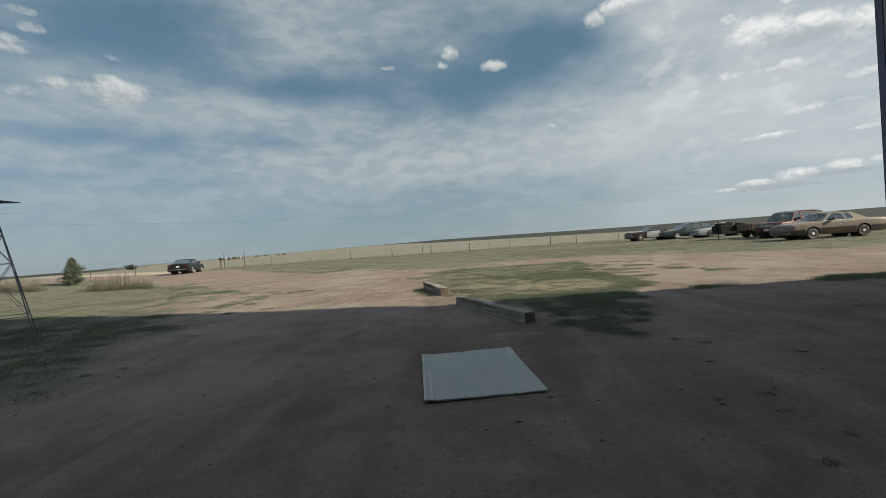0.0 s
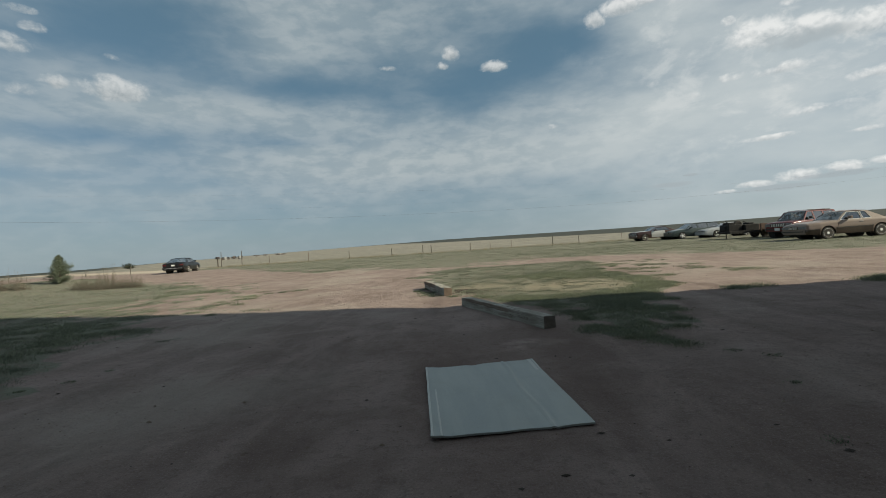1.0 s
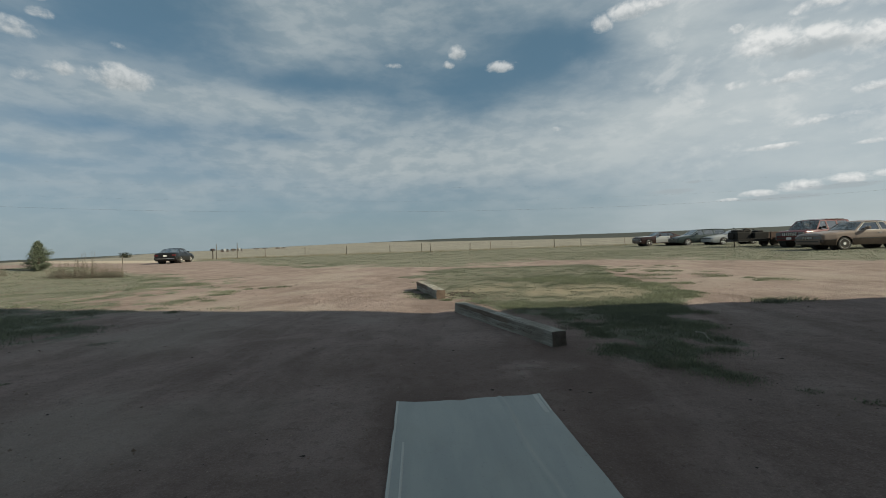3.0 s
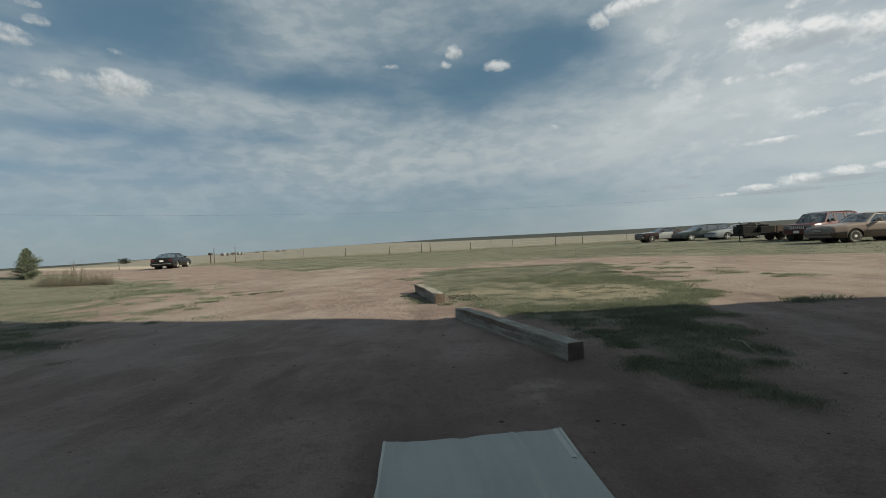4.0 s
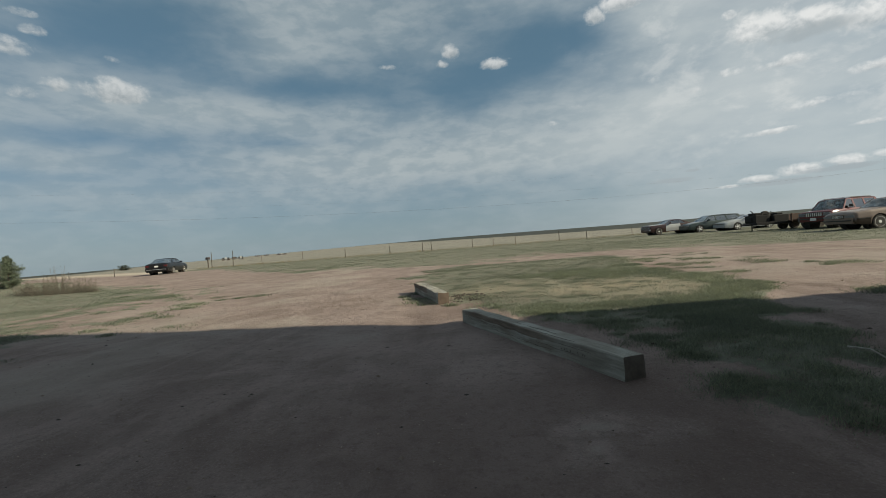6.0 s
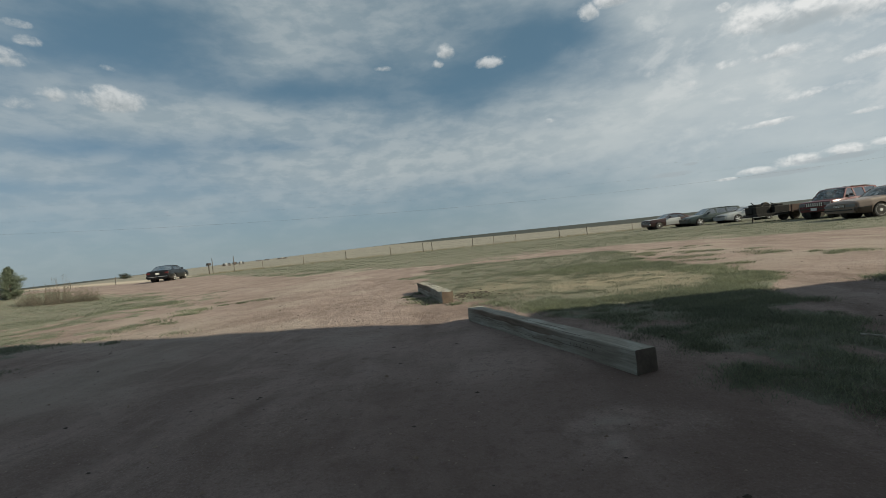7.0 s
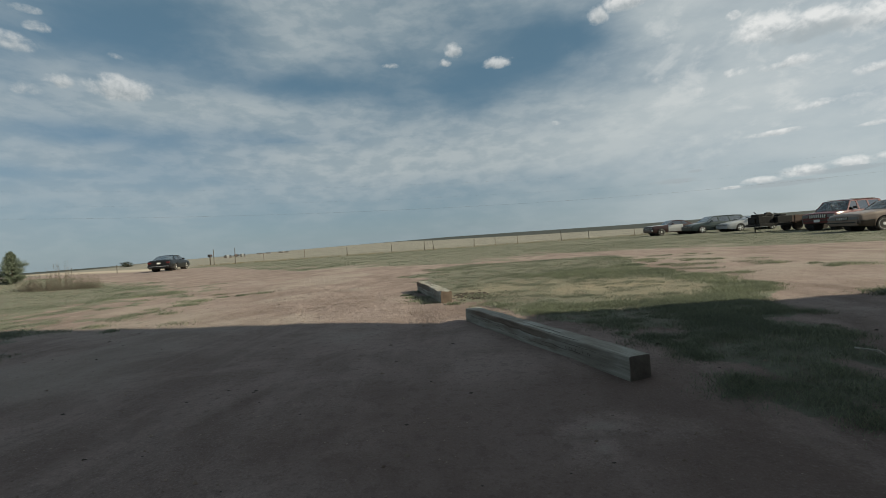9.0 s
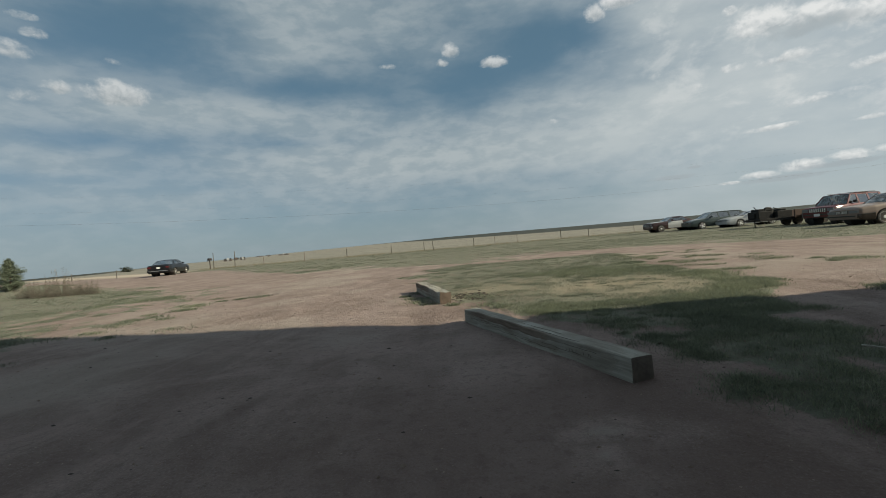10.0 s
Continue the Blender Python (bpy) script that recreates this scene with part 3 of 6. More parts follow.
# ---- the ground plan ----
LEFT_EDGE = [(0, -3.0), (4.0, -3.8), (5.3, -4.8), (6.6, -5.2), (7.3, -5.5), (9.1, -6.5), (10.8, -7.6), (12.3, -8.0), (13.8, -8.4), (16.4, -9.2), (22.4, -14.6), (29.2, -22.6), (34, -26)]
LAWN_LEFT = [(4.3, 2.3), (4.8, 2.0), (5.1, 1.6), (5.6, 1.45), (6.1, 1.68), (6.6, 1.55), (7.2, 1.2), (8.0, 0.8), (8.6, 0.6), (9.5, 0.35), (11.5, -0.5), (13, -0.9), (15, -1.1), (17.5, -1.0), (19, -0.5)]
LAWN_RIGHT = [(4.2, 2.38), (4.8, 2.45), (5.5, 2.7), (5.9, 2.95), (6.4, 3.05), (7.0, 3.3), (7.6, 3.55), (8.2, 3.75), (8.6, 4.3), (9.4, 4.95), (10.1, 5.1), (10.8, 4.9), (12.3, 4.75), (13.7, 4.85), (15.7, 4.9), (17.6, 5.2), (19, 5.5)]
NORTH_EDGE = [(-60, 62), (-40, 50), (-30, 43), (-22, 37), (-14.2, 30.0), (-10, 25.6), (-7.5, 22.6), (-3, 22.0), (0, 19.2), (2, 20.4), (3.8, 22.4), (6.5, 22.0), (7.8, 20.9), (9.1, 19.6), (10.4, 18.2), (12, 16.7), (13.5, 15.7), (15, 14.9), (25, 13.4), (60, 9)]


def plan(x, y):
    """Cover at a place: turf, dryness, far ridge, gravel road, each 0..1."""
    wob = (value_noise(x, y, 0.9, 3) - 0.5) * 1.1 + (value_noise(x, y, 3.1, 4) - 0.5) * 0.5
    near = [p[0] for p in LEFT_EDGE]
    le = np.interp(y, near, [p[1] for p in LEFT_EDGE])
    rag = value_noise(x, y, 0.8, 31) * 0.5 + value_noise(x, y, 2.1, 32) * 0.32 + value_noise(x, y, 4.6, 33) * 0.18
    spots = value_noise(x, y, 1.7, 35) * 0.55 + value_noise(x, y, 3.9, 36) * 0.45
    left = smooth(le - x + (rag - 0.5) * 3.0, -0.5, 0.8) * smooth(y, 2.6, 4.6) * (1 - smooth(y, 27, 30))
    left *= 1 - (1 - smooth(le - x, 1.2, 4.5)) * (1 - smooth(spots, 0.30, 0.46)) * 0.85 * smooth(y, 7.5, 10.5)
    left = np.maximum(left, smooth(spots, 0.60, 0.68) * smooth(le - x, -2.6, -1.2) * smooth(y, 8.5, 10) * (1 - smooth(y, 17, 19)))
    ll = np.interp(y, [p[0] for p in LAWN_LEFT], [p[1] for p in LAWN_LEFT])
    lr = np.interp(y, [p[0] for p in LAWN_RIGHT], [p[1] for p in LAWN_RIGHT])
    lawn = smooth(np.minimum(x - ll, lr - x) + (rag - 0.47) * (1.1 + 1.0 * smooth(y, 8, 11)), -0.05, 0.40) * smooth(y, 4.2, 4.6) * (1 - (1 - smooth(y, 8.4, 9.2)) * (1 - smooth(value_noise(x, y, 1.9, 61) * 0.5 + value_noise(x, y, 4.6, 62) * 0.5 + 0.10 * smooth(y, 6.4, 7.6), 0.24, 0.44))) * (1 - smooth(y, 17.5, 20.0))
    bald = np.exp(-(((x - 2.6) / 1.6) ** 2 + ((y - 10.4) / 0.9) ** 2) * 1.2)
    ne = np.interp(x, [p[0] for p in NORTH_EDGE], [p[1] for p in NORTH_EDGE])
    north = smooth(y - ne + (rag - 0.5) * (3.0 - 2.2 * smooth(x, 4, 9)), -0.3, 0.6)
    north *= 1 - 0.55 * np.exp(-((y - ne - 2.0) / 2.5) ** 2) * smooth(value_noise(x, y, 0.45, 8), 0.4, 0.7)
    strip = np.maximum(np.exp(-(((x - 5.1) / 0.42) ** 2 + ((y - 8.2) / 0.16) ** 2)), np.exp(-((y - 8.15) / 0.2) ** 2) * smooth(x, 5.8, 6.2) * smooth(value_noise(x, y, 1.2, 6), 0.5, 0.7))
    bank = smooth(x, 6.6, 8.6) * np.exp(-((y - 8.0) / 0.36) ** 2)
    turf = np.maximum.reduce([left, lawn * (1 - 0.3 * bald), north, strip * 0.9, bank * 0.9])
    # country road running off to the left
    side = (x + 27) * 36 / 65.7 + (y - 45.5) * 55 / 65.7
    along = -(x + 27) * 55 / 65.7 + (y - 45.5) * 36 / 65.7
    road = (1 - smooth(np.abs(side), 2.6, 3.8)) * smooth(along, 3, 9)
    # bare drive running out to the gate
    off = np.abs((x + 16) * 20 / 23.3 + (y - 24) * 12 / 23.3) + wob * 0.8
    drive = (1 - smooth(off, 2.6, 4.6)) * smooth(y, 20, 24) * (1 - smooth(y, 43, 46))
    turf = turf * (1 - road) * (1 - drive)
    d = np.hypot(x, y)
    dry = np.maximum(smooth(y, 53.0, 56.0) * 0.95, bald * 1.0 * (lawn > 0.01))
    dry = np.maximum(dry, 0.6 * lawn * (1 - smooth(y, 11, 13)) * smooth(y, 8.2, 8.8) * smooth(value_noise(x, y, 1.1, 81), 0.35, 0.65))
    dry = np.maximum(dry, 0.35 * left * smooth(y, 40, 50))
    az = np.degrees(np.arctan2(x, y))
    start = np.interp(az, [-60, -40, -34, -30, -15, -11, -4, 8, 20, 30, 42, 60], [110, 170, 2500, 2500, 2500, 1100, 620, 420, 300, 200, 150, 130])
    ridge = smooth(d, start * 0.93, start * 1.07)
    return turf, dry, ridge, road


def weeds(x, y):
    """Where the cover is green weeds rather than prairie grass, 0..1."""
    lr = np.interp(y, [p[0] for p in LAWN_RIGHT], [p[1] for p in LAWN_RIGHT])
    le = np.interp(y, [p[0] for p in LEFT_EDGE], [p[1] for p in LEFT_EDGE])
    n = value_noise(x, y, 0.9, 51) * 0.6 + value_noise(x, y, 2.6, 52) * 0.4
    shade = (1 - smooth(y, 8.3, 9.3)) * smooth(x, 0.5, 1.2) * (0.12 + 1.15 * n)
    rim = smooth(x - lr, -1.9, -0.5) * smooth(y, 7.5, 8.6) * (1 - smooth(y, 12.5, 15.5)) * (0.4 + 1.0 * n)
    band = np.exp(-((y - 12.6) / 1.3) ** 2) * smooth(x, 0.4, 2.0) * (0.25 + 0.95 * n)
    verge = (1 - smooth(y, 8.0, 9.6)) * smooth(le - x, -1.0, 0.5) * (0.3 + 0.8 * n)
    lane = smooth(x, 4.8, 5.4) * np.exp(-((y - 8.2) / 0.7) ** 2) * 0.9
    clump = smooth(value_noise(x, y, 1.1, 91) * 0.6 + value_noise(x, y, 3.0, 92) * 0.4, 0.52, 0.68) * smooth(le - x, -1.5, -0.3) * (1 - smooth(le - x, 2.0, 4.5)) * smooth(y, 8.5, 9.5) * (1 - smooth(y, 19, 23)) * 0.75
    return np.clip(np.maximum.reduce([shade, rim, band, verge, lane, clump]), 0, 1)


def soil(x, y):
    """Tone of the bare dirt: a pale band (positive) paints the shaded left of the drive brighter, a darker band
    (negative) runs along the middle.
    """
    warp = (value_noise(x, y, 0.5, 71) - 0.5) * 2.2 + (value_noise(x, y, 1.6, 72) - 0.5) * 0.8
    shade_lift = np.exp(-((x + 3.6 + 0.12 * (y - 6) + warp) / 1.9) ** 2) * smooth(y, 2.0, 4.0)
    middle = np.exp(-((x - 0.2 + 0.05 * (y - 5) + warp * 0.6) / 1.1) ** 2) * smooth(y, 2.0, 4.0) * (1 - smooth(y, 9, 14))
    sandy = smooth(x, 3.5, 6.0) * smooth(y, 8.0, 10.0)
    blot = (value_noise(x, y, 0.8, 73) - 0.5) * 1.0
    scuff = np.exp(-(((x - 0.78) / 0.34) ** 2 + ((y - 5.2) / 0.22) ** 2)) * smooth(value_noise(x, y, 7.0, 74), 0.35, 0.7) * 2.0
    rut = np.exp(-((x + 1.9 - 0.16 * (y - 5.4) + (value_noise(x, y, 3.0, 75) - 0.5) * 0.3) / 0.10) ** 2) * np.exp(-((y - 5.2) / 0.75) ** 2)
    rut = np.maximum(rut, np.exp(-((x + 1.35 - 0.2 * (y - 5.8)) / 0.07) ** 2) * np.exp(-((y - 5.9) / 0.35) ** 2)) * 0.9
    return np.clip(shade_lift * 0.35 + sandy * 0.35 - middle * 0.5 + blot + scuff - rut, -1, 1) * (1 - smooth(np.hypot(x, y), 25, 40))


def relief(x, y):
    d = np.hypot(x, y)
    az = np.degrees(np.arctan2(x, y))
    rise = np.interp(az, [-180, -70, -49, -42, -36, -30, -20, -2, 7, 21, 44, 70, 180], [0, -0.3, -0.3, -0.18, -0.02, 0.06, 0.26, 0.52, 0.50, 0.40, 0.45, 0.3, 0])
    z = d * np.tan(np.radians(rise)) * smooth(d, 90, 1100)
    small = (value_noise(x, y, 0.8, 11) - 0.5) * 0.035 + (value_noise(x, y, 2.7, 12) - 0.5) * 0.016
    z = z + 0.52 * np.exp(-(((x + 22.5) / 5.0) ** 2 + ((y - 22.0) / 5.0) ** 2))
    turf = plan(x, y)[0]
    z = z + small * smooth(d, 1.5, 6) * (1 - smooth(d, 40, 70)) + turf * 0.02 * (1 - smooth(d, 60, 90))
    return z


def spaced(lo, hi, step, reach, growth):
    core = list(np.arange(lo, hi + step / 2, step))
    a, s = [], step
    p = core[0]
    while p > -reach:
        s *= growth
        p -= s
        a.append(p)
    b, s = [], step
    p = core[-1]
    while p < reach:
        s *= growth
        p += s
        b.append(p)
    return np.array(a[::-1] + core + b)


def build_ground():
    xs = spaced(-12, 12, 0.10, 3600, 1.075)
    ys = spaced(-1, 20, 0.10, 3600, 1.06)
    X, Y = np.meshgrid(xs, ys)
    Z = relief(X, Y)
    nx, ny = len(xs), len(ys)
    verts = np.stack([X.ravel(), Y.ravel(), Z.ravel()], 1)
    i = np.arange(nx * ny).reshape(ny, nx)
    faces = np.stack([i[:-1, :-1].ravel(), i[:-1, 1:].ravel(), i[1:, 1:].ravel(), i[1:, :-1].ravel()], 1)
    me = bpy.data.meshes.new("ground")
    me.from_pydata(verts.tolist(), [], faces.tolist())
    zones = me.color_attributes.new("zones", "FLOAT_COLOR", "POINT")
    zones.data.foreach_set("color", np.stack([a.ravel() for a in plan(X, Y)], 1).astype(np.float32).ravel())
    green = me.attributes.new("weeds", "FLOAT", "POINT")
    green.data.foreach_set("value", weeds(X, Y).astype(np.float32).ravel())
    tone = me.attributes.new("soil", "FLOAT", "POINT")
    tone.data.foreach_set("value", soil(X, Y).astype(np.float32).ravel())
    me.materials.append(GROUND)
    me.shade_smooth()
    tagged(new("ground", me), "reddish bare dirt yard running into short prairie grass", "ground", kind="structure")


build_ground()


def floor_z(x, y):
    return float(relief(np.array([x]), np.array([y]))[0])


# ---- the barn that shades the yard, an added shading roof, and an added building behind the start of the walk ----
def build_barn():
    turn = math.degrees(math.atan2(SUN_FROM.y, SUN_FROM.x))
    barn = thing("barn", pose(6.95, 6.694, 0, 0, 0, turn), "tall pale steel-sided barn with navy corner trim", "building", kind="structure")
    L, D, H, t = 13.0, 15.0, 11.6, 0.16
    part("wall", box((0, -t, -0.1), (L, 0, H)), SIDING, barn)
    part("wall", box((0, -D, -0.1), (t, -t, H)), SIDING, barn)
    part("wall", box((L - t, -D, -0.1), (L, -t, H)), SIDING, barn)
    part("wall", box((t, -D, -0.1), (L - t, -D + t, H)), SIDING, barn)
    for a, b in (((-0.0, H), (L / 2, H + 1.4)), ((L / 2, H + 1.4), (L, H))):
        part("roof", slab([(a[0], -D - 0.2, a[1] + 0.12), (a[0], 0.0, a[1] + 0.12), (b[0], 0.0, b[1] + 0.12), (b[0], -D - 0.2, b[1] + 0.12)], 0.12), ROOF_STEEL, barn)
    part("corner_trim", box((-0.012, -0.14, 0.0), (0.0, 0.006, H)), BLUE_TRIM, barn, "navy blue corner trim")
    for k in range(16):
        y = -0.55 - k * 0.9
        part("siding_rib", box((-0.025, y - 0.05, 0.02), (0.0, y, H)), SIDING, barn)
    # roof out of view, added to cast the shadow edge on the right
    porch = thing("shade_roof", Matrix.Identity(4), "unseen roof on posts beside the barn, added to cast its shadow", "porch", kind="structure")
    part("roof", slab([(8.5, 5.9, 4.2), (18.2, 3.6, 4.2), (18.2, 6.80, 4.2), (8.5, 6.56, 4.2)], 0.12), ROOF_STEEL, porch)
    for x, y in ((8.62, 6.40), (13.3, 6.52), (18.05, 6.62)):
        part("post", box((x - 0.06, y, -0.1), (x + 0.06, y + 0.12, 4.08), 0.006), POST_WOOD, porch)
    # unseen building, added to keep sky light off the ground near the start
    shed = thing("unseen_building", Matrix.Identity(4), "unseen pale grey building with a wide opening, added to darken the near ground", "building", kind="structure")
    y0, y1 = -1.7, -1.5
    part("wall", box((-4.8, y0, -0.1), (-2.2, y1, 5.2)), SIDING, shed)
    part("wall", box((2.6, y0, -0.1), (3.9, y1, 5.2)), SIDING, shed)
    part("wall", box((-2.2, y0, 3.4), (2.6, y1, 5.2)), SIDING, shed)
    part("roof", slab([(-4.8, -9.0, 5.6), (-4.8, y1 + 0.1, 5.3), (3.9, y1 + 0.1, 5.3), (3.9, -9.0, 5.6)], 0.1), ROOF_STEEL, shed)
    part("floor_slab", box((-4.6, -9.0, 0.0), (3.8, y0, 0.05)), CONCRETE, shed)
    part("wall", box((-4.8, -9.2, -0.1), (3.9, -9.0, 5.5)), SIDING, shed)


build_barn()


# ---- timber and board on the ground ----
def timber(name, near, far, w, h, label, sunk, rough, seed, end=TIMBER_END, marks=False):
    near, far = Vector((*near, 0)), Vector((*far, 0))
    ln = (far - near).length
    ang = math.degrees(math.atan2(far.y - near.y, far.x - near.x))
    ob = thing(name, pose(near.x, near.y, floor_z(near.x, near.y) - sunk, 0, 0, ang), label, "timber")
    rnd = random.Random(seed)
    # a bar of rings: rounded square section, worn unevenly
    nr, c = 60, 0.006
    order = [(0, c), (c, 0), (w - c, 0), (w, c)]
    for f in (0.3, 0.62):
        order.append((w, c + (h - 2 * c) * f))
    order += [(w, h - c), (w - c, h), (w * 0.66, h), (w * 0.35, h), (c, h), (0, h - c), (0, h * 0.68), (0, h * 0.60), (0, h * 0.3)]
    bm = bmesh.new()
    rings = []
    for i in range(nr):
        u = i / (nr - 1)
        ring = []
        for k, (y, z) in enumerate(order):
            p = Vector((u * ln, y - w / 2, z))
            q = noise.noise_vector(Vector((u * ln * 3.2 + seed, y * 9, z * 9))) * rough
            p += Vector((q.x * 0.5, q.y * (0.6 if z < c else 1), q.z * (0 if z < c else 1)))
            top = z > h - c * 1.5
            if top:
                p.z += noise.noise(Vector((u * ln * 1.1, y * 4, seed))) * rough * 1.6
            # long weather check along both faces
            if k == len(order) - 2 and 0.06 < u < 0.9:
                p.y += 0.020 * max(0, noise.noise(Vector((u * 7, seed * 3.1, 0))) + 0.45)
            if rough > 0.012:
                p.z -= (0 if z < c else 1) * rough * 3.2 * max(0, u - 0.72)
            ring.append(bm.verts.new(p))
        rings.append(ring)
    n = len(order)
    for a, b in zip(rings, rings[1:]):
        for k in range(n):
            bm.faces.new((a[k], a[(k + 1) % n], b[(k + 1) % n], b[k]))
    near_ring, far_ring = [v.co.copy() for v in rings[0]], [v.co.copy() for v in rings[-1]]
    bm.faces.new(rings[0][::-1]), bm.faces.new(rings[-1])
    part("bar", bm, TIMBER, ob, smooth=True)
    for coords, dx in ((near_ring, -0.0015), (far_ring, 0.0015)):
        bm = bmesh.new()
        mid = sum(coords, Vector()) / len(coords)
        hub = bm.verts.new(mid + Vector((dx * 6, 0, 0)))
        rim = [bm.verts.new(mid + (p - mid) * 0.985 + Vector((dx, 0, 0))) for p in coords]
        back = [bm.verts.new(v.co - Vector((dx * 6, 0, 0))) for v in rim]
        for k in range(len(rim)):
            j2 = (k + 1) % len(rim)
            bm.faces.new((hub, rim[k], rim[j2]))
            bm.faces.new((rim[k], back[k], back[j2], rim[j2]))
        part("end_grain", bm, end, ob, "dark weathered end grain")
    # drying cracks
    for k in range(7):
        u0 = rnd.uniform(0.03, 0.7) * ln
        l = rnd.uniform(0.25, 0.7)
        z = h * rnd.uniform(0.3, 0.8)
        bm = bmesh.new()
        pts = [(u0 + l * j / 6, z + rnd.uniform(-0.006, 0.006)) for j in range(7)]
        for (xa, za), (xb, zb) in zip(pts, pts[1:]):
            add_rod(bm, (xa, w / 2 + 0.0015, za), (xb, w / 2 + 0.0008, zb), 0.0012, n=4)
        part("crack", bm, CRACK, ob)
        bm = bmesh.new()
        y0 = rnd.uniform(-0.35, 0.35) * w
        u0 = rnd.uniform(0.03, 0.7) * ln
        pts = [(u0 + l * j / 6, y0 + rnd.uniform(-0.006, 0.006)) for j in range(7)]
        for (xa, ya), (xb, yb) in zip(pts, pts[1:]):
            add_rod(bm, (xa, ya, h), (xb, yb, h), 0.0016, n=4)
        part("crack", bm, CRACK, ob)
    if marks:
        for j, x in enumerate((0.36, 0.39, 0.43, 0.52, 0.55, 0.59, 0.62)):
            bm = bmesh.new()
            add_rod(bm, (x, w / 2 + 0.001, h * 0.50), (x + 0.01 * (-1) ** j, w / 2 + 0.001, h * 0.64), 0.0013, n=5)
            part("carved_mark", bm, CRACK, ob)
    return ob


timber("timber", (1.20, 5.905), (0.20, 8.17), 0.17, 0.155, "long weathered grey square timber lying on dirt in shade", 0.005, 0.006, 3, marks=True)
timber("timber", (-0.165, 9.66), (-0.74, 11.62), 0.18, 0.19, "short worn grey railway sleeper lying in sunlit dirt and weeds", 0.01, 0.016, 8, end=SLEEPER_END)


def board():
    ob = thing("board", pose(0.331, 3.813, 0.0, 0, 0, 6.0), "pale grey plastic sheet board lying flat on shaded dirt", "board")
    w, l = 0.98, 1.37

    def height(u, v):
        x, y = (u - 0.5) * w, (v - 0.5) * l
        z = 0.020 + 0.004 * noise.noise(Vector((x * 2.2, y * 1.8, 4))) + 0.016 * max(0, abs(v - 0.5) * 2 - 0.86) + 0.012 * max(0, 0.12 - u) * 8
        z += 0.010 * max(0, u - 0.9) * 10 * max(0, v - 0.8) * 5
        crease = u - 0.74 + 0.03 * v - 0.012 * math.sin(9 * v)
        z += 0.006 * math.exp(-(crease / 0.012) ** 2) - 0.003 * math.exp(-((crease - 0.03) / 0.014) ** 2)
        z += 0.006 * math.exp(-((u - 0.055) / 0.02) ** 2) * max(0, 0.6 - v)
        z -= 0.008 * math.exp(-((u - 0.44) / 0.05) ** 2) * max(0, v - 0.8) * 5
        return z

    def edge(u, v):
        x, y = (u - 0.5) * w, (v - 0.5) * l
        y += 0.008 * noise.noise(Vector((x * 6, 0, v * 5))) * (abs(v - 0.5) > 0.49)
        x += 0.006 * noise.noise(Vector((0, y * 5, u * 5))) * (abs(u - 0.5) > 0.49)
        return x, y

    nu, nv = 90, 40
    bm = bmesh.new()
    top, low = [], []
    for j in range(nv + 1):
        rt, rl = [], []
        for i in range(nu + 1):
            u, v = i / nu, j / nv
            x, y = edge(u, v)
            z = height(u, v)
            rt.append(bm.verts.new((x, y, z)))
            rl.append(bm.verts.new((x, y, z - 0.012)))
        top.append(rt), low.append(rl)
    for j in range(nv):
        for i in range(nu):
            bm.faces.new((top[j][i], top[j][i + 1], top[j + 1][i + 1], top[j + 1][i]))
            bm.faces.new((low[j][i], low[j + 1][i], low[j + 1][i + 1], low[j][i + 1]))
    for i in range(nu):
        bm.faces.new((top[0][i], low[0][i], low[0][i + 1], top[0][i + 1]))
        bm.faces.new((top[nv][i], top[nv][i + 1], low[nv][i + 1], low[nv][i]))
    for j in range(nv):
        bm.faces.new((top[j][0], top[j + 1][0], low[j + 1][0], low[j][0]))
        bm.faces.new((top[j][nu], low[j][nu], low[j + 1][nu], top[j + 1][nu]))
    part("sheet", bm, BOARD, ob, smooth=True)
    for u0, u1, v0, v1 in ((0.002, 0.016, 0.0, 1.0), (0.058, 0.070, 0.0, 0.58), (0.945, 0.975, 0.78, 0.995), (0.984, 0.999, 0.80, 0.99)):
        bm = bmesh.new()
        n = 20
        a = [[bm.verts.new((*edge(u, v0 + (v1 - v0) * k / n), height(u, v0 + (v1 - v0) * k / n) + dz)) for u, dz in ((u0, 0.0005), (u0 + 0.004, 0.0025), (u1 - 0.004, 0.0025), (u1, 0.0005))] for k in range(n + 1)]
        for p, q in zip(a, a[1:]):
            for k in range(3):
                bm.faces.new((p[k], p[k + 1], q[k + 1], q[k]))
        part("folded_edge", bm, BOARD_EDGE, ob, "creased paler folded edge")


board()


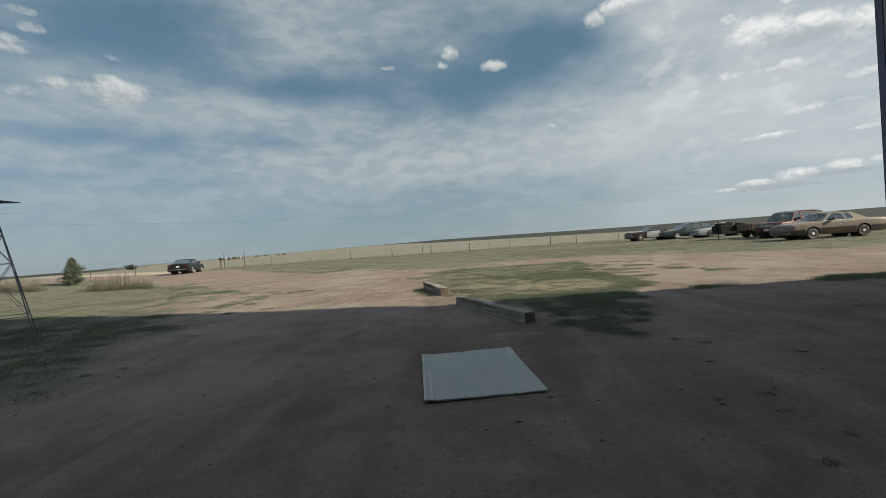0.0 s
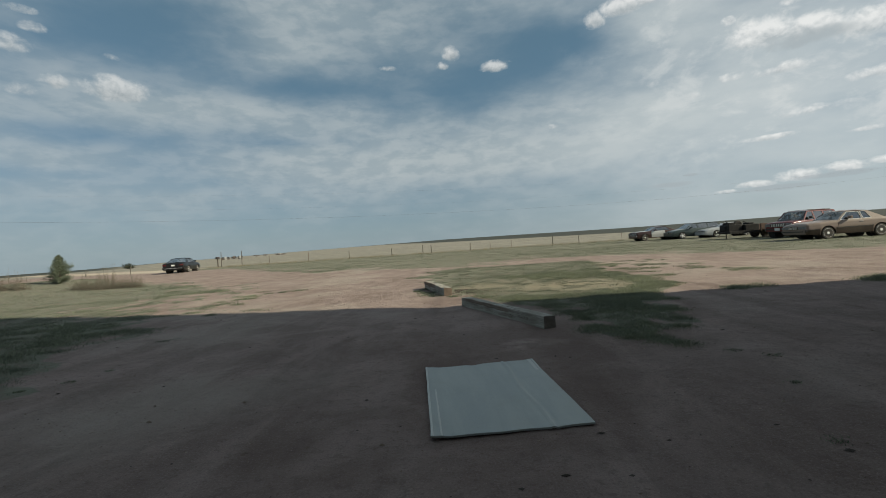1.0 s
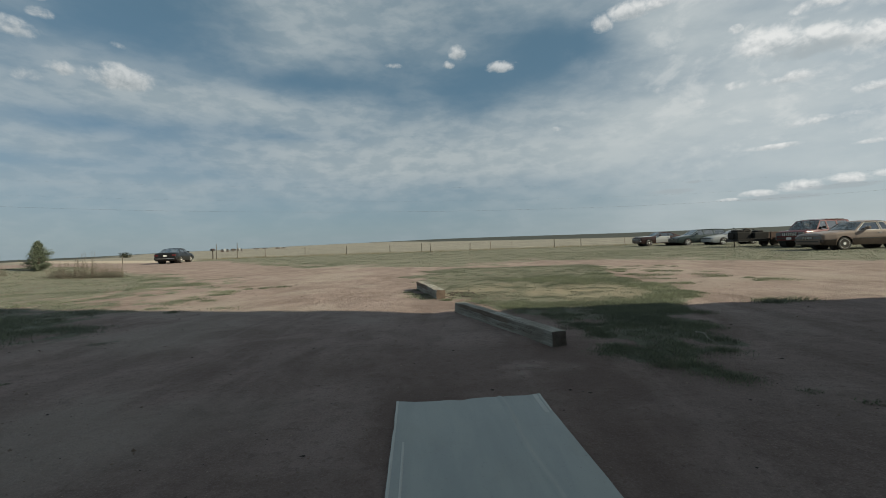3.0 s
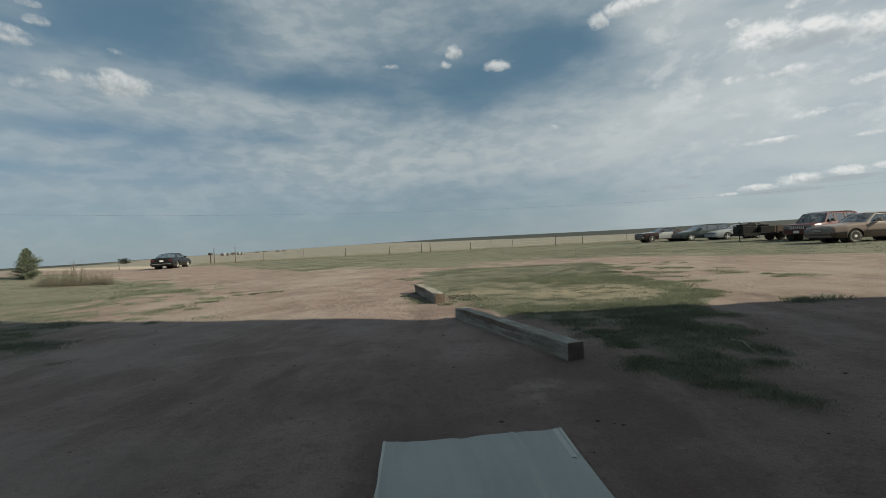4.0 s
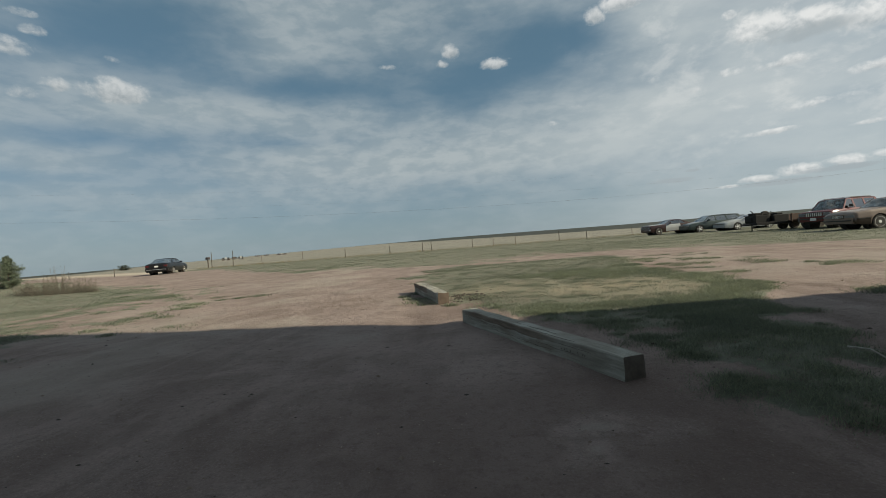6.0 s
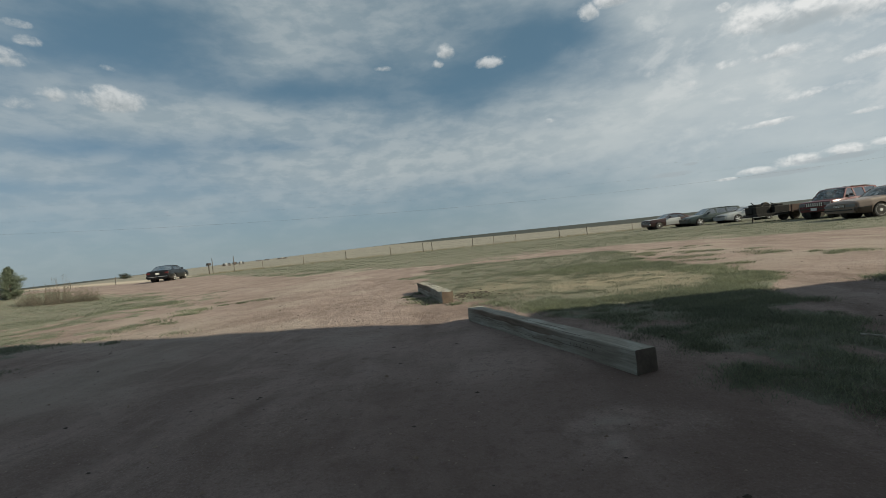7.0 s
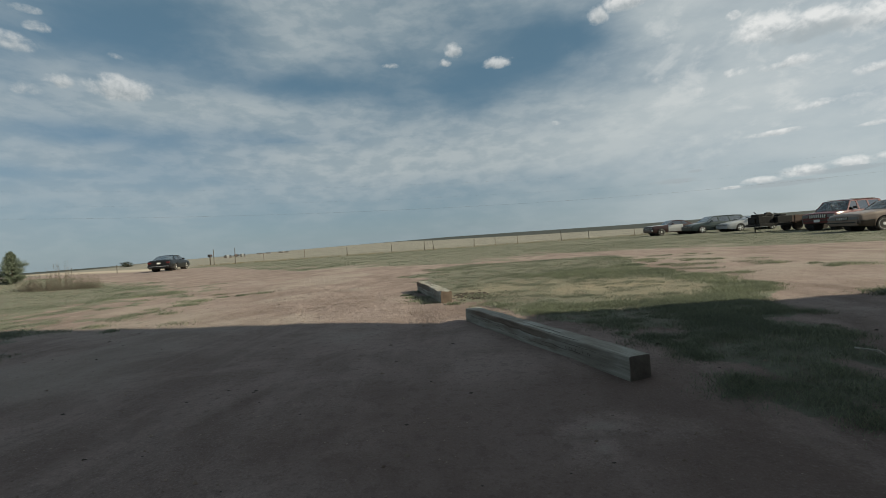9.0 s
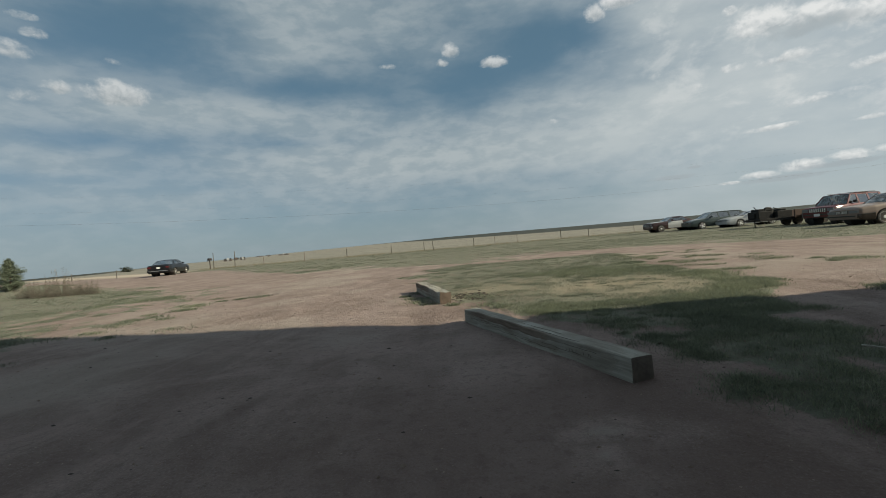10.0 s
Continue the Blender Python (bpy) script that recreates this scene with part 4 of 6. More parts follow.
# ---- vehicles ----
def wheel(parent, x, y, r, width, side, rim_mat, kind):
    """side: +1 when the outer face looks to +y."""
    hub = part("wheel", revolve([(r * 0.74, -width / 2), (r * 0.92, -width / 2), (r * 0.985, -width * 0.36), (r, -width * 0.2), (r, width * 0.2), (r * 0.985, width * 0.36), (r * 0.92, width / 2), (r * 0.74, width / 2)], 30), RUBBER, parent, "black rubber tyre", smooth=True)
    hub.location = (x, y, r)
    o = side * width / 2
    rim = revolve([(r * 0.755, o * 0.97), (r * 0.71, o * 1.02), (r * 0.64, o * 0.88), (r * 0.30, o * 0.90), (r * 0.22, o * 1.0), (r * 0.10, o * 1.04)], 26)
    part("rim", rim, rim_mat, hub, smooth=True)
    n = {"spokes": 5, "hubcap": 12, "steel": 8}[kind]
    for k in range(n):
        a = 2 * math.pi * k / n
        ca, sa = math.cos(a), math.sin(a)
        bm = bmesh.new()
        if kind == "spokes":
            add_rod(bm, (ca * r * 0.18, o * 0.98, sa * r * 0.18), (ca * r * 0.68, o * 0.92, sa * r * 0.68), r * 0.085, r * 0.11, 6)
            part("spoke", bm, rim_mat, hub)
        else:
            rr = r * (0.47 if kind == "hubcap" else 0.44)
            add_rod(bm, (ca * rr, o * 0.84, sa * rr), (ca * rr, o * 0.90, sa * rr), r * 0.045, n=6)
            part("vent_hole", bm, DARK, hub)


def vehicle(name, label, category, m, s):
    """A road vehicle from its side profile. Local x forward, y to its left, origin on the ground between the axles."""
    ob = thing(name, m, label, category, s.get("group", ""))
    xf, xr, W = s["front"], s["rear"], s["width"] / 2
    wb, wr = s["wheelbase"] / 2, s["tyre"]
    ar = wr * s.get("arch", 1.16)
    sill = s["sill"]

    def zb(x):
        return lerp_table(s["line"], x)

    def half(x):
        return W * lerp_table(s["plan"], x)

    def bottom(x):
        z = lerp_table([(xr, sill + 0.10), (xr + 0.35, sill), (xf - 0.35, sill), (xf, sill + 0.06)], x)
        for a in (wb, -wb):
            d = ar * ar - (x - a) ** 2
            if d > 0:
                z = max(z, wr + math.sqrt(d))
        return z

    ROWS_S = [0.0, 0.12, 0.3, 0.5, 0.62, 0.66, 0.8, 0.92, 1.0]
    OUT = [0.955, 0.975, 0.992, 1.0, 1.0, 0.993, 0.985, 0.965, 0.925]

    def side(x, f, sgn, off=0.0):
        b = bottom(x)
        zlo, zhi = lerp_table([(xr, sill + 0.1), (xr + 0.35, sill), (xf - 0.35, sill), (xf, sill + 0.06)], x), zb(x)
        z = zlo + (zhi - zlo) * f
        if z < b:
            z = b
            f = (z - zlo) / max(zhi - zlo, 1e-6)
        y = half(x) * float(np.interp(f, ROWS_S, OUT)) + off
        return Vector((x, sgn * y, z))

    crown = s.get("crown", 0.045)

    def top(x, f, off=0.0):
        """f: -1..1 across the car."""
        y = half(x) * 0.925 * f
        return Vector((x, y, zb(x) + crown * (1 - f * f) ** 0.8 * (1 if abs(f) < 1 else 0) + 0.012 * (1 - abs(f) ** 6) + off))

    cols = sorted(set([round(v, 3) for v in np.linspace(xr, xf, 76)] + [round(a + ar * math.sin(q), 3) for a in (wb, -wb) for q in np.linspace(-1.57, 1.57, 15)]))
    FT = [-0.9, -0.72, -0.4, 0, 0.4, 0.72, 0.9]
    bm = bmesh.new()
    rings = []
    for x in cols:
        ring = [bm.verts.new(side(x, f, 1)) for f in ROWS_S] + [bm.verts.new(top(x, f)) for f in FT[::-1]] + [bm.verts.new(side(x, f, -1)) for f in ROWS_S[::-1]]
        rings.append(ring)
    for a, b in zip(rings, rings[1:]):
        for k in range(len(a) - 1):
            bm.faces.new((a[k], b[k], b[k + 1], a[k + 1]))
    bm.faces.new(rings[0]), bm.faces.new(rings[-1][::-1])
    # opening for the cabin is closed by the seats and dash below it
    bmesh.ops.remove_doubles(bm, verts=bm.verts, dist=0.0004)
    part("body", bm, s["paint"], ob, smooth=True)

    def patch(pname, x0, x1, f0, f1, sgn, off, mat, parent=ob, lab=""):
        bm = bmesh.new()
        us = np.linspace(x0, x1, max(4, int((x1 - x0) / 0.07)))
        fs = [f0] + [f for f in ROWS_S if f0 + 0.02 < f < f1 - 0.02] + [f1]
        grid = [[bm.verts.new(side(u, f, sgn, off)) for f in fs] for u in us]
        rim = [[bm.verts.new(side(u, f, sgn, -0.004)) for f in fs] for u in us]
        for i in range(len(us) - 1):
            for j in range(len(fs) - 1):
                bm.faces.new((grid[i][j], grid[i + 1][j], grid[i + 1][j + 1], grid[i][j + 1]))
            for j in (0, len(fs) - 1):
                bm.faces.new((grid[i][j], grid[i + 1][j], rim[i + 1][j], rim[i][j]))
        for j in range(len(fs) - 1):
            for i in (0, len(us) - 1):
                bm.faces.new((grid[i][j], grid[i][j + 1], rim[i][j + 1], rim[i][j]))
        bmesh.ops.remove_doubles(bm, verts=bm.verts, dist=0.0003)
        return part(pname, bm, mat, parent, lab, smooth=True)

    def lid(pname, x0, x1, f, mat, off=0.006):
        bm = bmesh.new()
        us = np.linspace(x0, x1, 10)
        fs = np.linspace(-f, f, 9)
        grid = [[bm.verts.new(top(u, k, off)) for k in fs] for u in us]
        for i in range(9):
            for j in range(8):
                bm.faces.new((grid[i][j], grid[i + 1][j], grid[i + 1][j + 1], grid[i][j + 1]))
        rim = [(grid[i][j]) for i, j in [(i, 0) for i in range(10)] + [(9, j) for j in range(1, 9)] + [(i, 8) for i in range(8, -1, -1)] + [(0, j) for j in range(7, 0, -1)]]
        drop = [bm.verts.new(v.co - Vector((0, 0, 0.012))) for v in rim]
        for k in range(len(rim)):
            bm.faces.new((rim[k], rim[(k + 1) % len(rim)], drop[(k + 1) % len(rim)], drop[k]))
        part(pname, bm, mat, ob, smooth=True)

    c = s["cabin"]
    lid("hood", c["a0"] + 0.12, xf - s.get("nose", 0.16), 0.86, s.get("hood_glare", s["paint"]))
    if s.get("trunk", True):
        lid("trunk_lid", xr + 0.14, c["c0"] - 0.06, 0.84, s["paint"])
    for sgn in (1, -1):
        for x0, x1 in s["doors"]:
            d = patch("door", x0, x1, 0.10, 0.985, sgn, 0.006, s.get("door_paint", s["paint"]), lab=s.get("door_label", ""))
            hx = x0 + 0.14
            p = side(hx, 0.80, sgn, 0.006)
            part("handle", box((hx - 0.075, p.y - 0.018, p.z - 0.018), (hx + 0.075, p.y + 0.018, p.z + 0.018), 0.006), s.get("handle", CHROME), d)
        if s.get("fender_paint"):
            patch("front_fender", s["doors"][0][1] + 0.01, xf - 0.12, 0.08, 0.985, sgn, 0.005, s["fender_paint"], lab="dark repainted front fender")
        if s.get("lower"):
            for x0, x1 in ((-wb + ar + 0.03, wb - ar - 0.03), (wb + ar + 0.03, xf - 0.05), (xr + 0.06, -wb - ar - 0.03)):
                patch("lower_panel", x0, x1, 0.0, s.get("lower_to", 0.38), sgn, 0.010, s["lower"], lab=s.get("lower_label", ""))
        if s.get("strip"):
            for x0, x1 in ((-wb + ar + 0.03, wb - ar - 0.03), (wb + ar + 0.03, xf - 0.06), (xr + 0.08, -wb - ar - 0.03)):
                patch("side_moulding", x0, x1, s["strip"][0], s["strip"][1], sgn, 0.016, s["strip"][2])
        for a in (wb, -wb):
            w = half(a)
            bm = revolve([(ar * 1.04, -0.13), (ar * 1.04, 0.13)], 24, (a, sgn * (w - 0.36), wr))
            part("wheel_well", bm, DARK, ob)
            wheel(ob, a, sgn * (w - 0.115), wr, 0.20, sgn, s["rim"], s["wheel"])
    part("underbody", box((xr + 0.3, -W * 0.62, sill + 0.0), (xf - 0.3, W * 0.62, sill + 0.12), 0.01), DARK, ob)
    # cabin
    zr, w0, w1 = c["zr"], W * c.get("w0", 0.90), W * c.get("w1", 0.68)

    def cab(x, f, sgn, off=0.0):
        z0 = zb(x)
        z = z0 + (zr - z0) * f
        return Vector((x, sgn * (w0 + (w1 - w0) * f + off), z))

    def quad(xb0, xb1, xt0, xt1, f0, f1, sgn, off=0.0):
        q = [(xb0 + (xt0 - xb0) * f0, f0), (xb1 + (xt1 - xb1) * f0, f0), (xb1 + (xt1 - xb1) * f1, f1), (xb0 + (xt0 - xb0) * f1, f1)]
        pts = [cab(x, f, sgn, off) for x, f in q]
        return pts if sgn < 0 else pts[::-1]

    for sgn in (1, -1):
        for w in c["windows"]:
            g = part("side_window", slab(quad(*w, 0.04, 0.93, sgn, -0.010), 0.006), GLASS, ob, "tinted window glass")
            g.visible_shadow = False
        if c.get("trim"):
            for xb0, xb1, xt0, xt1 in c["windows"]:
                lo = [cab(xb0, 0.02, sgn, 0.006), cab(xb1, 0.02, sgn, 0.006)]
                hi = [cab(xt0 + (xb0 - xt0) * 0.06, 0.94, sgn, 0.006), cab(xt1 + (xb1 - xt1) * 0.06, 0.94, sgn, 0.006)]
                for p, q in ((lo[0], lo[1]), (hi[0], hi[1]), (lo[0], hi[0]), (lo[1], hi[1])):
                    part("window_trim", rod(p, q, 0.012, n=5), c["trim"], ob, "bright window trim")
        for p in c["pillars"]:
            part("pillar", slab(quad(*p, -0.06, 0.97, sgn, 0.002), 0.035), s.get("pillar_paint", s["paint"]), ob)
        part("roof_rail", slab(quad(c["c0"], c["a0"], c["c1"] + 0.02, c["a1"] - 0.02, 0.92, 1.0, sgn, 0.003), 0.04), s.get("roof_paint", s["paint"]), ob)
        mx = c["a0"] - 0.55
        p = cab(mx, 0.12, sgn, 0.12)
        part("door_mirror", box((p.x - 0.06, p.y - 0.10, p.z - 0.01), (p.x + 0.05, p.y + 0.10, p.z + 0.13), 0.025), s.get("mirror", s["paint"]), ob)
    # roof
    bm = bmesh.new()
    us, fs = np.linspace(c["c1"], c["a1"], 12), np.linspace(-1, 1, 11)
    up = [[None] * 11 for _ in us]
    dn = [[None] * 11 for _ in us]
    for i, u in enumerate(us):
        e = min(1.0, min(u - c["c1"], c["a1"] - u) / 0.25)
        for j, f in enumerate(fs):
            q = (u - (c["a1"] + c["c1"]) / 2) / ((c["a1"] - c["c1"]) / 2)
            z = zr + 0.012 + c.get("dome", 0.05) * (1 - abs(f) ** 2.4) * (0.55 + 0.45 * e) + 0.035 * (1 - q * q)
            up[i][j] = bm.verts.new((u, f * (w1 + 0.004), z))
            dn[i][j] = bm.verts.new((u, f * (w1 - 0.01), z - 0.035))
    for i in range(11):
        for j in range(10):
            bm.faces.new((up[i][j], up[i + 1][j], up[i + 1][j + 1], up[i][j + 1]))
            bm.faces.new((dn[i][j], dn[i][j + 1], dn[i + 1][j + 1], dn[i + 1][j]))
        for j in (0, 10):
            bm.faces.new((up[i][j], up[i + 1][j], dn[i + 1][j], dn[i][j]))
    for j in range(10):
        for i in (0, 11):
            bm.faces.new((up[i][j], up[i][j + 1], dn[i][j + 1], dn[i][j]))
    part("roof", bm, s.get("roof_paint", s["paint"]), ob, smooth=True)

    def screen(pname, xb, xt, bow):
        bm = bmesh.new()
        rows = []
        for f in (0.0, 0.25, 0.5, 0.75, 1.0):
            x = xb + (xt - xb) * f
            y = w0 + (w1 - w0) * f - 0.02
            z0 = zb(xb) - 0.02
            z = z0 + (zr - z0) * f
            rows.append([bm.verts.new((x + bow * (1 - k * k), k * y, z + 0.03 * f * (1 - k * k))) for k in np.linspace(-1, 1, 9)])
        for a, b in zip(rows, rows[1:]):
            for k in range(8):
                bm.faces.new((a[k], a[k + 1], b[k + 1], b[k]))
        bmesh.ops.solidify(bm, geom=bm.faces[:], thickness=0.005)
        g = part(pname, bm, GLASS, ob, "tinted window glass", smooth=True)
        g.visible_shadow = False

    screen("windscreen", c["a0"] + 0.02, c["a1"], 0.10)
    screen("rear_window", c["c0"] - 0.02, c["c1"], -0.07)
    zs = zb(0)
    for y in (W * 0.42, -W * 0.42):
        x = (c["a1"] + c["c1"]) / 2 + 0.25
        part("seat", box((x - 0.12, y - 0.23, zs - 0.3), (x + 0.05, y + 0.23, zs + 0.17), 0.04), SEAT, ob)
        part("headrest", box((x - 0.10, y - 0.11, zs + 0.19), (x + 0.0, y + 0.11, zs + 0.33), 0.04), SEAT, ob)
    x = c["c1"] + 0.15
    part("rear_seat", box((x - 0.1, -W * 0.7, zs - 0.3), (x + 0.08, W * 0.7, zs + 0.12), 0.04), SEAT, ob)
    part("dashboard", box((c["a0"] - 0.45, -W * 0.8, zs - 0.2), (c["a0"] - 0.05, W * 0.8, zs + 0.02), 0.04), DARK, ob)
    part("steering_wheel", revolve([(0.17, -0.012), (0.19, 0.0), (0.17, 0.012), (0.16, 0.0)], 18), DARK, ob).matrix_local = pose(c["a0"] - 0.55, W * 0.42, zs + 0.08, 0, 0, 90) @ pose(0, 0, 0, -25, 0, 0)
    # bumpers and lamps
    b = s["bumper"]
    for x, sg, nm in ((xf, 1, "front_bumper"), (xr, -1, "rear_bumper")):
        bm = bmesh.new()
        vs = add_box(bm, (x - 0.13 if sg > 0 else x - 0.07, -half(x - sg * 0.1) * 1.0, b["z0"]), (x + 0.07 if sg > 0 else x + 0.13, half(x - sg * 0.1) * 1.0, b["z1"]), 0.03)
        for v in vs:
            v.co.x -= sg * 0.10 * (abs(v.co.y) / W) ** 3
        bp = part(nm, bm, b["mat"], ob, smooth=True)
        if b.get("insert"):
            part("bumper_strip", box((x + sg * 0.066 - 0.012, -W * 0.8, (b["z0"] + b["z1"]) / 2 - 0.025), (x + sg * 0.066 + 0.012, W * 0.8, (b["z0"] + b["z1"]) / 2 + 0.025), 0.005), b["insert"], bp)
    l = s["lamps"]
    zf = l["zf"]
    g = part("grille", box((xf - 0.04, -l["grille"], zf - l["h"]), (xf + 0.012, l["grille"], zf + l["h"]), 0.008), l.get("grille_mat", DARK), ob, smooth=False)
    nbars = l.get("bars", 9)
    for k in range(nbars):
        y = -l["grille"] + (k + 0.5) * 2 * l["grille"] / nbars
        part("grille_bar", box((xf + 0.008, y - l.get("bar_w", 0.012), zf - l["h"] + 0.012), (xf + 0.024, y + l.get("bar_w", 0.012), zf + l["h"] - 0.012), 0.003), l.get("bar_mat", CHROME), g)
    for sg in (1, -1):
        y0, y1 = sorted((sg * (l["grille"] + 0.04), sg * (W * 0.88)))
        part("headlight", box((xf - 0.06, y0, zf - l["h"] * 0.8), (xf + 0.008, y1, zf + l["h"] * 0.8), 0.012), LAMP, ob)
        y0, y1 = sorted((sg * W * l.get("tin", 0.52), sg * W * 0.90))
        part("tail_light", box((xr - 0.012, y0, l["zt"] - l["th"]), (xr + 0.05, y1, l["zt"] + l["th"]), 0.012), TAIL, ob)
    part("rear_plate", box((xr - 0.02, -0.15, l["zt"] - 0.12), (xr - 0.004, 0.15, l["zt"] + 0.03), 0.004), PLATE, ob, "pale number plate with nothing legible")
    if s.get("front_plate"):
        part("front_plate", box((xf + 0.07, -0.15, b["z0"] + 0.02), (xf + 0.085, 0.15, b["z0"] + 0.17), 0.004), PLATE, ob, "pale number plate with nothing legible")
    return ob, side, cab


def place(x, y, deg):
    return pose(x, y, floor_z(x, y) - 0.01, 0, 0, deg)


ROUND = lambda f, r: [(r, 0.86), (r + 0.10, 0.95), (r + 0.5, 1.0), (f - 0.7, 1.0), (f - 0.12, 0.94), (f, 0.84)]
PARKED = "old vehicles parked in the grass"

# two-tone coupe
vehicle("coupe", "tan and brown two-tone old coupe parked in grass", "car", place(20.5, 24.05, 180), dict(
    group=PARKED, front=2.40, rear=-2.62, width=1.80, wheelbase=2.64, tyre=0.325, sill=0.25,
    line=[(-2.62, 0.80), (-2.5, 0.92), (-1.4, 0.97), (0.6, 0.95), (1.0, 0.93), (1.9, 0.86), (2.25, 0.80), (2.36, 0.75), (2.40, 0.69)], plan=ROUND(2.4, -2.62),
    paint=TAN, lower=BROWN, lower_to=0.43, lower_label="dark brown lower side", strip=(0.44, 0.49, DARK), doors=[(-0.50, 0.80)],
    wheel="hubcap", rim=ALLOY, cabin=dict(trim=ALLOY, a0=0.78, a1=0.24, c1=-0.84, c0=-1.62, zr=1.36, w1=0.72,
    windows=[(-0.42, 0.66, -0.36, 0.17), (-0.90, -0.51, -0.70, -0.45)], pillars=[(0.66, 0.78, 0.17, 0.27), (-0.51, -0.42, -0.45, -0.36), (-1.62, -0.90, -0.86, -0.70)]),
    bumper=dict(z0=0.36, z1=0.54, mat=BROWN, insert=DARK), lamps=dict(zf=0.64, h=0.075, grille=0.30, zt=0.70, th=0.09, bars=13)))

# four-wheel drive
jeep, jside, jcab = vehicle("four_wheel_drive", "maroon four-wheel drive with grey cladding and slotted grille", "car", place(22.3, 28.9, 200), dict(
    group=PARKED, front=2.08, rear=-2.42, width=1.78, wheelbase=2.69, tyre=0.37, sill=0.38, arch=1.18,
    line=[(-2.42, 1.02), (-2.3, 1.08), (0.8, 1.08), (1.0, 1.06), (1.9, 0.99), (2.0, 0.93), (2.08, 0.84)], plan=ROUND(2.08, -2.42), crown=0.03,
    paint=MAROON, lower=CLADDING, lower_to=0.36, lower_label="grey plastic lower cladding", doors=[(-0.12, 0.92), (-1.05, -0.14)], handle=DARK, mirror=DARK,
    wheel="spokes", rim=ALLOY, trunk=False, nose=0.10, front_plate=True, cabin=dict(a0=1.0, a1=0.42, c1=-2.15, c0=-2.38, zr=1.62, w1=0.74,
    windows=[(-0.02, 0.86, 0.02, 0.36), (-0.95, -0.14, -0.92, -0.10), (-2.10, -1.10, -1.95, -1.06)], pillars=[(0.86, 1.0, 0.36, 0.46), (-0.14, -0.02, -0.10, 0.02), (-1.10, -0.95, -1.06, -0.92), (-2.38, -2.10, -2.17, -1.95)]),
    bumper=dict(z0=0.48, z1=0.72, mat=CLADDING, insert=DARK), lamps=dict(zf=0.84, h=0.11, grille=0.42, zt=0.92, th=0.16, tin=0.74, bars=8, bar_w=0.028, bar_mat=CHROME)))
for sg in (1, -1):
    part("roof_bar", rod((-1.95, sg * 0.56, 1.70), (0.2, sg * 0.56, 1.70), 0.016), DARK, jeep, "black roof rail")
for x in (-1.5, -0.4):
    part("cross_bar", rod((x, -0.56, 1.71), (x, 0.56, 1.71), 0.014), DARK, jeep)

# sporty white coupe
vehicle("coupe", "white low nineties coupe behind a loaded trailer", "car", place(24.55, 40.3, 181), dict(
    group=PARKED, front=2.35, rear=-2.25, width=1.78, wheelbase=2.60, tyre=0.31, sill=0.22,
    line=[(-2.25, 0.80), (-2.1, 0.92), (-1.3, 0.95), (0.7, 0.90), (1.1, 0.86), (2.0, 0.72), (2.25, 0.62), (2.35, 0.54)], plan=ROUND(2.35, -2.25),
    paint=WHITE, doors=[(-0.55, 0.80)], handle=WHITE, wheel="spokes", rim=ALLOY, cabin=dict(a0=1.05, a1=0.10, c1=-0.80, c0=-1.75, zr=1.20,
    windows=[(-0.50, 0.92, -0.45, 0.04), (-1.15, -0.60, -0.72, -0.54)], pillars=[(0.92, 1.05, 0.04, 0.12), (-0.60, -0.50, -0.54, -0.45), (-1.75, -1.15, -0.82, -0.72)]),
    bumper=dict(z0=0.34, z1=0.54, mat=WHITE), lamps=dict(zf=0.60, h=0.05, grille=0.25, zt=0.76, th=0.08)))

# estate car
vehicle("estate_car", "blue-grey nineties estate car with dusty paint", "car", place(22.45, 42.0, 181), dict(
    group=PARKED, front=2.30, rear=-2.55, width=1.80, wheelbase=2.70, tyre=0.32, sill=0.24,
    line=[(-2.55, 0.84), (-2.4, 0.94), (0.7, 0.93), (1.0, 0.92), (1.9, 0.80), (2.2, 0.70), (2.30, 0.60)], plan=ROUND(2.3, -2.55),
    paint=BLUEGREY, doors=[(-0.20, 0.86), (-1.15, -0.22)], handle=BLUEGREY, wheel="spokes", rim=ALLOY, trunk=False, cabin=dict(a0=1.08, a1=0.28, c1=-2.20, c0=-2.45, zr=1.40,
    windows=[(-0.12, 0.95, -0.08, 0.22), (-1.05, -0.22, -1.00, -0.18), (-2.15, -1.15, -2.0, -1.10)], pillars=[(0.95, 1.08, 0.22, 0.31), (-0.22, -0.12, -0.18, -0.08), (-1.15, -1.05, -1.10, -1.0), (-2.45, -2.15, -2.22, -2.0)]),
    bumper=dict(z0=0.38, z1=0.58, mat=BLUEGREY), lamps=dict(zf=0.64, h=0.06, grille=0.30, zt=0.80, th=0.12)))

